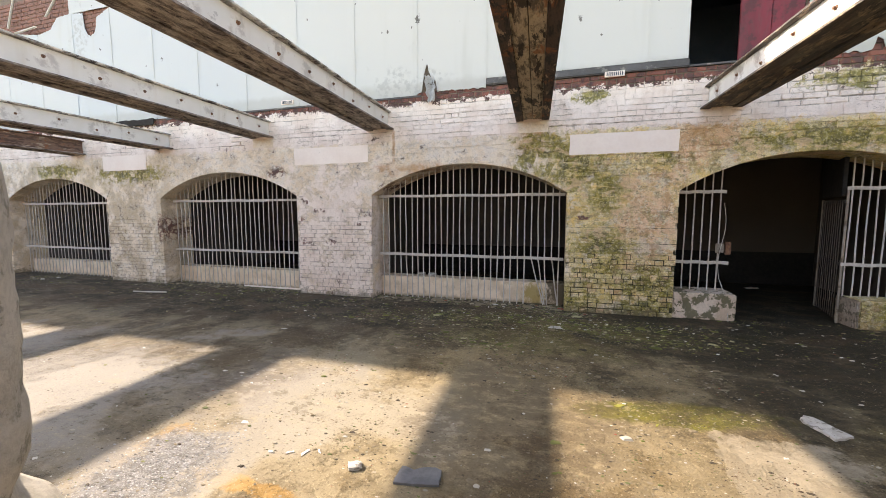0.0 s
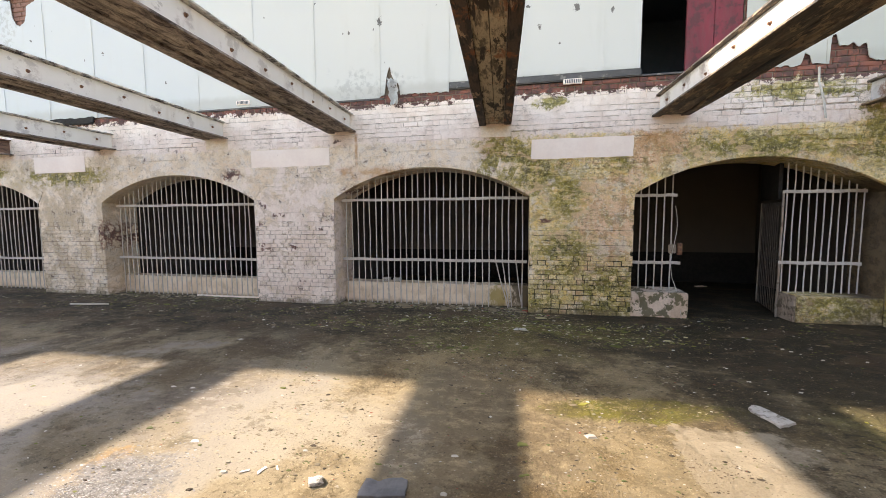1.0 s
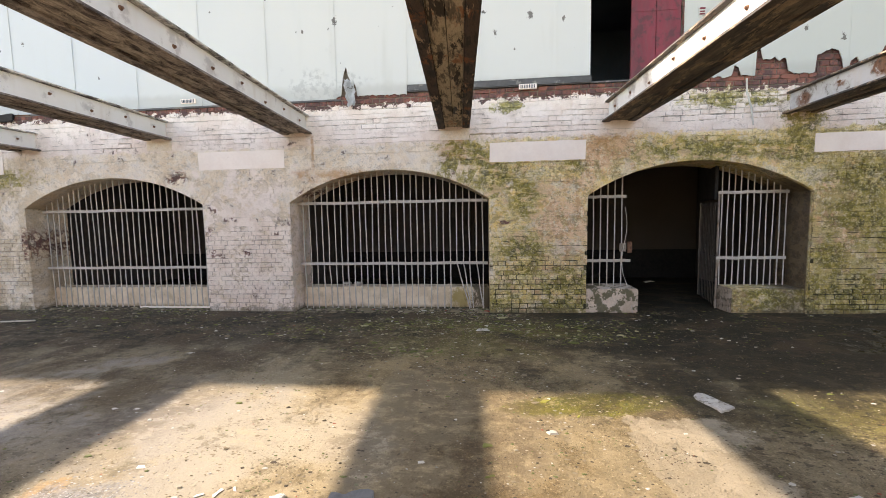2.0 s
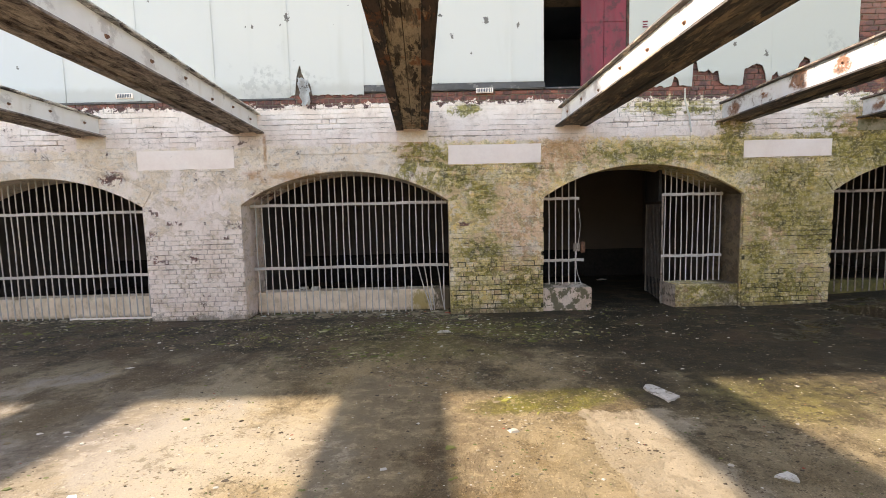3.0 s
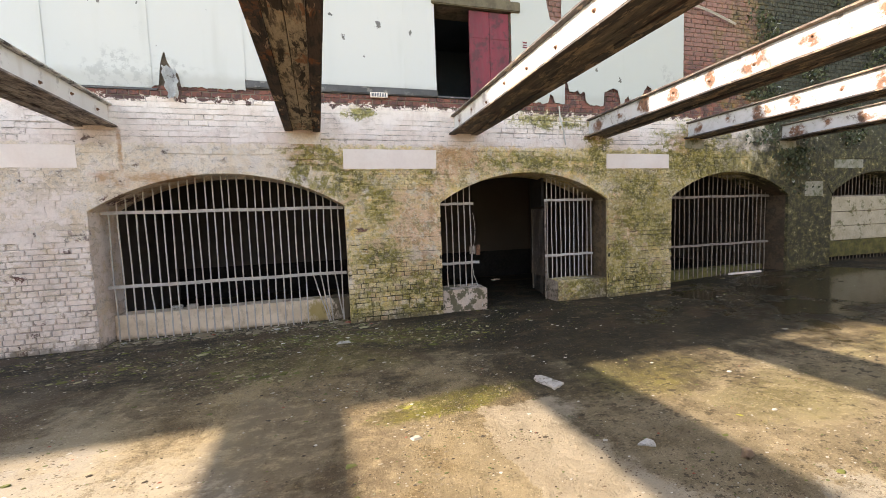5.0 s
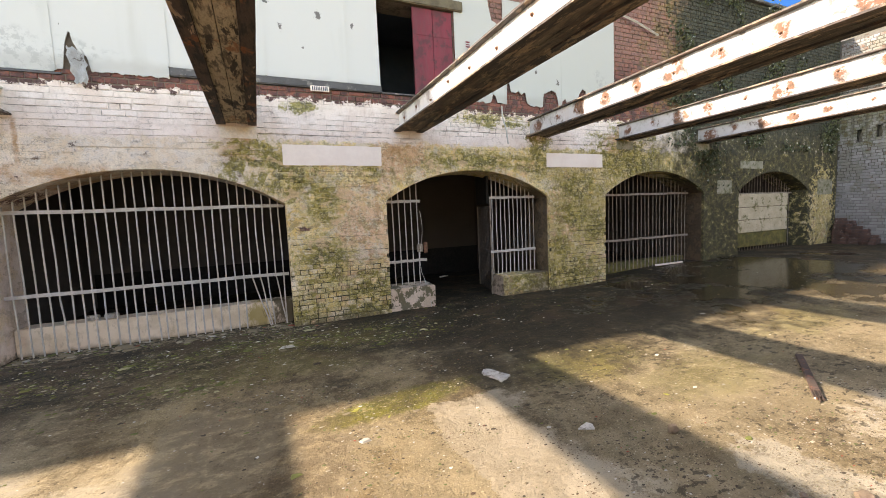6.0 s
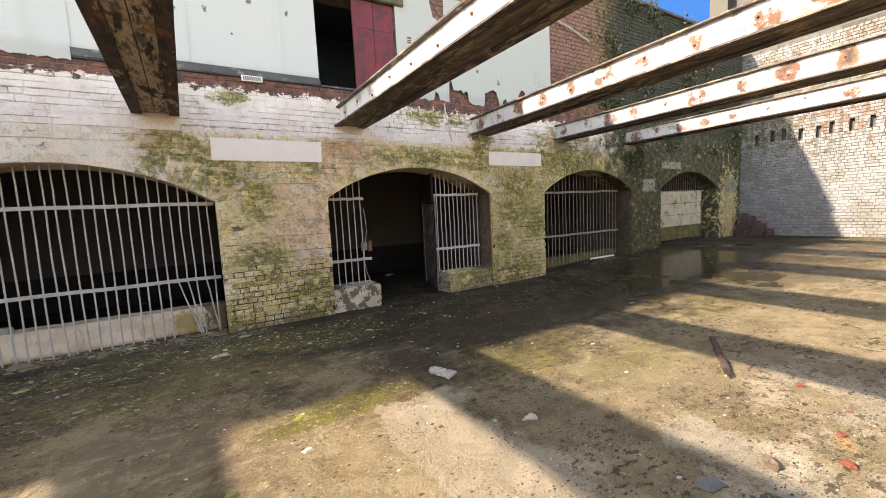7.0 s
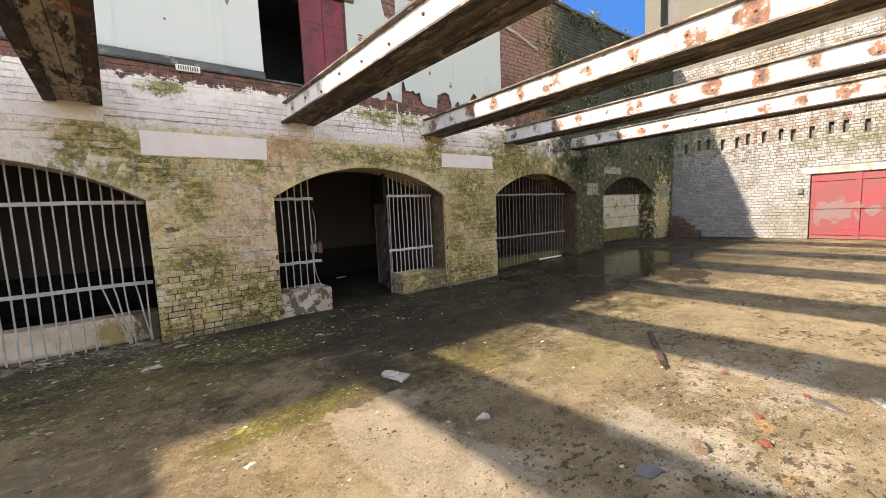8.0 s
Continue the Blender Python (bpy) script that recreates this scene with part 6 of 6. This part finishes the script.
# bricks left on the sill wall, and the heap in the far corner
for x, y, t, d in ((-2.21, 0.45, 10, 0), (-2.03, 0.45, -15, 0), (-1.35, 0.9, 5, 1), (-1.2, 0.95, 60, 1)):
    bm = bmesh.new()
    box(bm, -0.06, 0.06, -0.045, 0.045, 0, 0.055, 0.008)
    lay("loose_brick", finish("loose_brick", bm, PALE), "pale loose brick lying behind the bars", "brick", x, y, t, 0.312 if not d else 0.001, "loose bricks")
rng = random.Random(11)
for layer, n in ((0, 10), (1, 10), (2, 9), (3, 8), (4, 7), (5, 5), (6, 4), (7, 3), (8, 2)):
    for i in range(n):
        bm = bmesh.new()
        box(bm, -0.11, 0.11, -0.055, 0.055, 0, 0.068, 0.008)
        y = -0.14 - 0.78 * (i + rng.random() * 0.5) / 10
        x = END_X - 0.22 - 0.22 * (i % 2) + 0.02 * layer
        lay("heap_brick", finish("heap_brick", bm, DARK_BRICK), "dirty dark brick in a tumbled heap", "brick", x, y, rng.uniform(-25, 25) + (90 if i % 3 else 0), 0.07 * layer + 0.001, "brick heap")

# ---- grit and leaf litter ----


def litter(name, label, n, seed, place, lo, hi, material=None):
    """Small flat chips strewn by place(rng), as one mesh."""
    rng = random.Random(seed)
    verts, faces = [], []
    for _ in range(n):
        x, y, k = place(rng)
        s = rng.uniform(lo, hi) * (0.5 + rng.random() ** 3 * 1.6) * k
        t = rng.uniform(0, 6.28)
        base = len(verts)
        m = rng.choice((4, 5, 6))
        flat = rng.uniform(0.06, 0.32)
        for i in range(m):
            a = t + 6.283 * i / m
            r = s * rng.uniform(0.55, 1.1)
            verts.append((x + r * math.cos(a) * 1.3, y + r * math.sin(a) * 0.8, floor_z(x)))
        for i in range(m):
            p = verts[base + i]
            verts.append((x + (p[0] - x) * 0.7, y + (p[1] - y) * 0.7, floor_z(x) + s * flat * rng.uniform(0.7, 1.3)))
        faces.append(tuple(base + m + i for i in range(m)))
        for i in range(m):
            j = (i + 1) % m
            faces.append((base + i, base + j, base + m + j, base + m + i))
    thing(name, label, "litter", data=mesh_of(name, verts, faces, material or LITTER), kind="stuff")


def wall_foot(r):
    """Clumps along the foot of the arched wall, thinning outwards."""
    while True:
        x, y = r.uniform(-11, 8), -abs(r.gauss(0, 0.6)) + 0.3 * r.random()
        if x > 1.3 and r.random() < 0.65:
            continue
        if noise.noise((x * 1.7, y * 3.0, 2.0)) + 0.5 * noise.noise((x * 6, y * 8, 5.0)) > r.uniform(-0.2, 0.5):
            return x, y, 1.0 + 1.1 * (r.random() < 0.06)


litter("wall_litter", "leaf litter and plaster crumbs along the foot of the arches", 11000, 1, wall_foot, 0.003, 0.013, LEAFY)
litter("floor_grit", "scattered grit and chips over the yard floor", 17000, 2, lambda r: (r.uniform(-8, 12) if r.random() < 0.35 else r.gauss(1.6, 1.6), r.uniform(-5.6, -0.4), 1.0), 0.0018, 0.006)
litter("gravel", "grey gravel and crumbs on worn concrete", 7000, 3, lambda r: (r.gauss(-2.1, 0.16), r.gauss(-4.03, 0.20), 0.8), 0.002, 0.006, GRAVEL)
litter("rubble_grit", "coarse rubble grit on a sunny stretch of the floor", 9000, 4, lambda r: (r.gauss(3.1, 0.6), r.gauss(-4.75, 0.4), 1.0), 0.002, 0.007)



def near_grit(r):
    """Patches of coarse grit over the middle of the yard."""
    while True:
        x, y = r.uniform(-2.6, 3.8), r.uniform(-4.7, -0.7)
        if x > 1.2 and y > -2.5:
            continue
        if noise.noise((x * 1.3, y * 1.6, 6.0)) + 0.6 * noise.noise((x * 5, y * 6, 3.0)) > r.uniform(-0.1, 0.75):
            return x, y, 1.0 + 0.9 * (r.random() < 0.04)


litter("coarse_grit", "patches of coarse brown grit and chips on the floor", 9000, 26, near_grit, 0.0025, 0.0075)


def flake_patches(r):
    """Fallen limewash under the piers and bars."""
    x, y, w = r.choice(((-0.35, -0.25, 0.45), (0.0, -0.85, 0.5), (0.9, -0.7, 0.35), (-2.3, -0.8, 0.4), (-1.2, -0.3, 0.7), (-3.4, -0.2, 0.6), (-6.0, -0.4, 1.2), (5.0, -0.7, 0.9)))
    return x + r.gauss(0, w), min(y + r.gauss(0, w * 0.35), -0.06), 1.0 + 1.4 * (r.random() < 0.06)


WASH = Nodes("fallen_limewash", 0.9)
WASH = WASH.done(WASH.mix(WASH.random(), (0.32, 0.28, 0.21), (0.66, 0.62, 0.55)))
litter("fallen_limewash", "small pale limewash flakes fallen from the piers", 420, 15, flake_patches, 0.002, 0.008, WASH)


def green_drifts(r):
    """Where dead leaves and moss have blown together."""
    x, y, w = r.choice(((-1.4, -0.75, 0.35), (-0.35, -0.55, 0.35), (0.55, -0.85, 0.5), (0.75, -0.6, 0.4), (-2.2, -1.0, 0.5), (-1.0, -1.6, 0.4), (-5.6, -0.6, 1.0), (1.1, -1.1, 0.3)))
    return x + r.gauss(0, w), min(y + r.gauss(0, w * 0.35), -0.05), 1.0 + 1.3 * (r.random() < 0.08)


MOSSY = Nodes("moss_and_dead_leaves", 0.9)
MOSSY = MOSSY.done(MOSSY.mix(MOSSY.ramp(MOSSY.random(), 0.80, 0.82), MOSSY.mix(MOSSY.random(), (0.075, 0.085, 0.018), (0.16, 0.15, 0.04)), (0.34, 0.31, 0.17)))
litter("green_litter", "drifts of moss crumbs and dead leaves before the arches", 2600, 23, green_drifts, 0.004, 0.014, MOSSY)


def sill_rubble(r):
    """Lumps of fallen plaster and brick against the sills and piers."""
    x = r.choice((r.uniform(-2.85, 0.0), r.uniform(-2.85, 0.0), r.uniform(-7.1, -4.3), r.uniform(-0.6, 0.4)))
    return x, (0.16 if -2.85 < x < -0.02 or -7.1 < x < -4.3 else -0.08) - abs(r.gauss(0, 0.10)), 1.0 + 1.5 * (r.random() < 0.05)


litter("sill_rubble", "crumbled plaster and brick heaped along the sills", 1100, 24, sill_rubble, 0.008, 0.022)


def sparse(r):
    """Single flakes here and there, thicker towards the arches."""
    return r.gauss(0.0, 3.2), -0.3 - 4.6 * r.random() ** 1.5, 1.0 + 1.0 * (r.random() < 0.1)


litter("scattered_flakes", "single pale flakes and chips strewn over the yard floor", 900, 17, sparse, 0.003, 0.011, WASH)
litter("scattered_splinters", "dark wet splinters and leaf scraps strewn over the floor", 2200, 18, sparse, 0.003, 0.011, LEAFY)


def drifts(r):
    """Clumps of crumbs on the trodden side of the yard."""
    while True:
        x, y = r.uniform(0.6, 4.2), r.uniform(-5.4, -2.9)
        if noise.noise((x * 2.1, y * 2.3, 9.0)) + 0.6 * noise.noise((x * 7, y * 7, 4.0)) > r.uniform(0.0, 0.6):
            return x, y, 1.0 + 0.9 * (r.random() < 0.03)


CRUMB = Nodes("dark_brown_crumbs", 0.9)
CRUMB = CRUMB.done(CRUMB.mix(CRUMB.ramp(CRUMB.random(), 0.86, 0.88), CRUMB.mix(CRUMB.random(), (0.05, 0.032, 0.02), (0.13, 0.085, 0.05)), (0.42, 0.37, 0.28)))
litter("brown_crumbs", "dark brown crumbs and rotten splinters in drifts on the floor", 6000, 12, drifts, 0.0018, 0.0048, CRUMB)

litter("sill_dirt", "brown crumbs and dead leaves against the barred sills", 1500, 9, lambda r: (r.choice((r.uniform(-2.85, -0.02), r.uniform(-7.1, -4.3), r.uniform(-2.85, -0.02))), 0.30 - abs(r.gauss(0, 0.14)), 1.0), 0.006, 0.028)
for x0, x1 in ((-5.55, -4.3), (6.9, 7.7)):
    strip = bmesh.new()
    box(strip, x0, x1, 0.19, 0.225, floor_z(x1) - 0.01 * (x0 > 0) + 0.001, floor_z(x1) + 0.026, 0.006)
    thing("batten", "white-painted batten lying along the foot of the bars", "batten", data=finish("batten", strip, PLASTER), group="white battens")
lay("plaster_flake", shard_mesh("plaster_flake", PLASTER, [(-0.12, -0.05), (0.12, -0.04), (0.1, 0.06), (-0.08, 0.05)], 0.012, 14), "pale flake on the dark cell floor", "flake", 3.2, 2.6, 20)

# ---- ivy and ferns on the dark wall ----


def leaves(name, label, n, seed, place, size):
    rng = random.Random(seed)
    verts, faces = [], []
    for _ in range(n):
        x, y, z = place(rng)
        s = size * rng.uniform(0.5, 1.4)
        q = Euler((rng.uniform(-0.9, 0.9), rng.uniform(-0.6, 0.6), rng.uniform(0, 6.28))).to_matrix()
        base = len(verts)
        for p in ((0, 0, -1.0), (0.55, -0.1, -0.1), (0, -0.22, 0.75), (-0.55, -0.1, -0.1)):
            verts.append(tuple(Vector((x, y, z)) + q @ (Vector(p) * s)))
        faces += [(base, base + 1, base + 2), (base, base + 2, base + 3)]
    thing(name, label, "ivy", data=mesh_of(name, verts, faces, IVY), kind="stuff")


def ivy_place(r):
    while True:
        x, z = r.uniform(6.9, 13.1), r.uniform(2.5, 5.6)
        if noise.noise((x * 1.3, 0, z * 1.1)) > -0.05 + 0.25 * r.random():
            return x, -0.03 - 0.05 * r.random(), z


leaves("wall_ivy", "thin dull ivy over the dark upper wall", 5200, 5, ivy_place, 0.035)
leaves("hanging_fern", "dull fern strands hanging beside the arch", 500, 6, lambda r: (8.1 + r.gauss(0, 0.22), -0.05 - 0.08 * r.random(), 2.45 - abs(r.gauss(0, 0.3))), 0.03)
leaves("wall_top_weed", "weeds growing along the wall top", 260, 8, lambda r: (r.choice((8.9, 8.95, 9.0, 10.6, 7.6)) + r.gauss(0, 0.1), 0.1 + r.gauss(0, 0.06), TOP + 0.07 + abs(r.gauss(0, 0.14))), 0.035)

# ---- brickwork, last ----
rng = random.Random(21)
courses = lay_courses(-12.5, END_X - 0.012, 0.0, WALL_TOP, rng, arch_cut, True, 0.0668, 0.212, 0.010)
near = [b for b in courses if (-4.3 < b[0] < -2.8 and b[1] < 0.86) or (-0.05 < b[0] < 1.4 and b[1] < 0.62)][:290]
chosen = set(near)
rest = [b for b in courses if b not in chosen]
part("brickwork", joined_bricks("brickwork", rest, rng, BRICK, skim=True), wall_n)["kind"] = "stuff"
kinds = {}
for k, (x, z, l, h) in enumerate(near):
    key = (round(l / 0.106 * 2) / 2, k % 4)
    if key not in kinds:
        vs, fs = brick_shape(rng, 1.0, 0.058, 0.05, 0.006, 0.004)
        vs = [(min(max(p[0], 0.0), 1.0) if p[1] > 0.003 else (0.006 / max(l, 0.05) if p[0] < 0.5 else 1 - 0.006 / max(l, 0.05)), p[1], p[2]) for p in vs]
        kinds[key] = mesh_of("brick", vs, fs, BRICK)
    part("brick", kinds[key], wall_n, "", Matrix.Translation((x, rng.uniform(-0.004, 0.003), z)) @ Matrix.Diagonal((l, 1, 1, 1)))
for a, b in ARCHES:
    vs, fs = [], []
    for v, f in voussoirs(a, b, rng, a < 5):
        base = len(vs)
        vs += v
        fs += [tuple(base + i for i in q) for q in f]
    part("arch_ring", mesh_of("arch_ring", vs, fs, BRICK), wall_n)["kind"] = "stuff"
upper = lay_courses(5.6, END_X - 0.012, WALL_TOP + 0.004, TOP, rng, lambda u, z, v, h: [(u, v)]) + lay_courses(-12.5, -7.0, 4.3, TOP, rng, lambda u, z, v, h: [(u, v)])
upper += lay_courses(DOOR_R + 0.01, 5.6, WALL_TOP + 0.004, 5.0, rng, lambda u, z, v, h: [(u, v)])
part("brickwork", joined_bricks("brickwork", upper, rng, BRICK, Matrix.Translation((0, 0.018, 0)), 0.03), wall_up)["kind"] = "stuff"
turn = Matrix(((0, 1, 0, END_X), (-1, 0, 0, 0), (0, 0, 1, 0), (0, 0, 0, 1)))
ends = lay_courses(0.0, 9.2, 0.0, 5.2, rng, end_cut, True)
part("brickwork", joined_bricks("brickwork", ends, rng, WHITE_BRICK, turn, 0.05, 0.008, 0.004, 0.005), wall_e)["kind"] = "stuff"
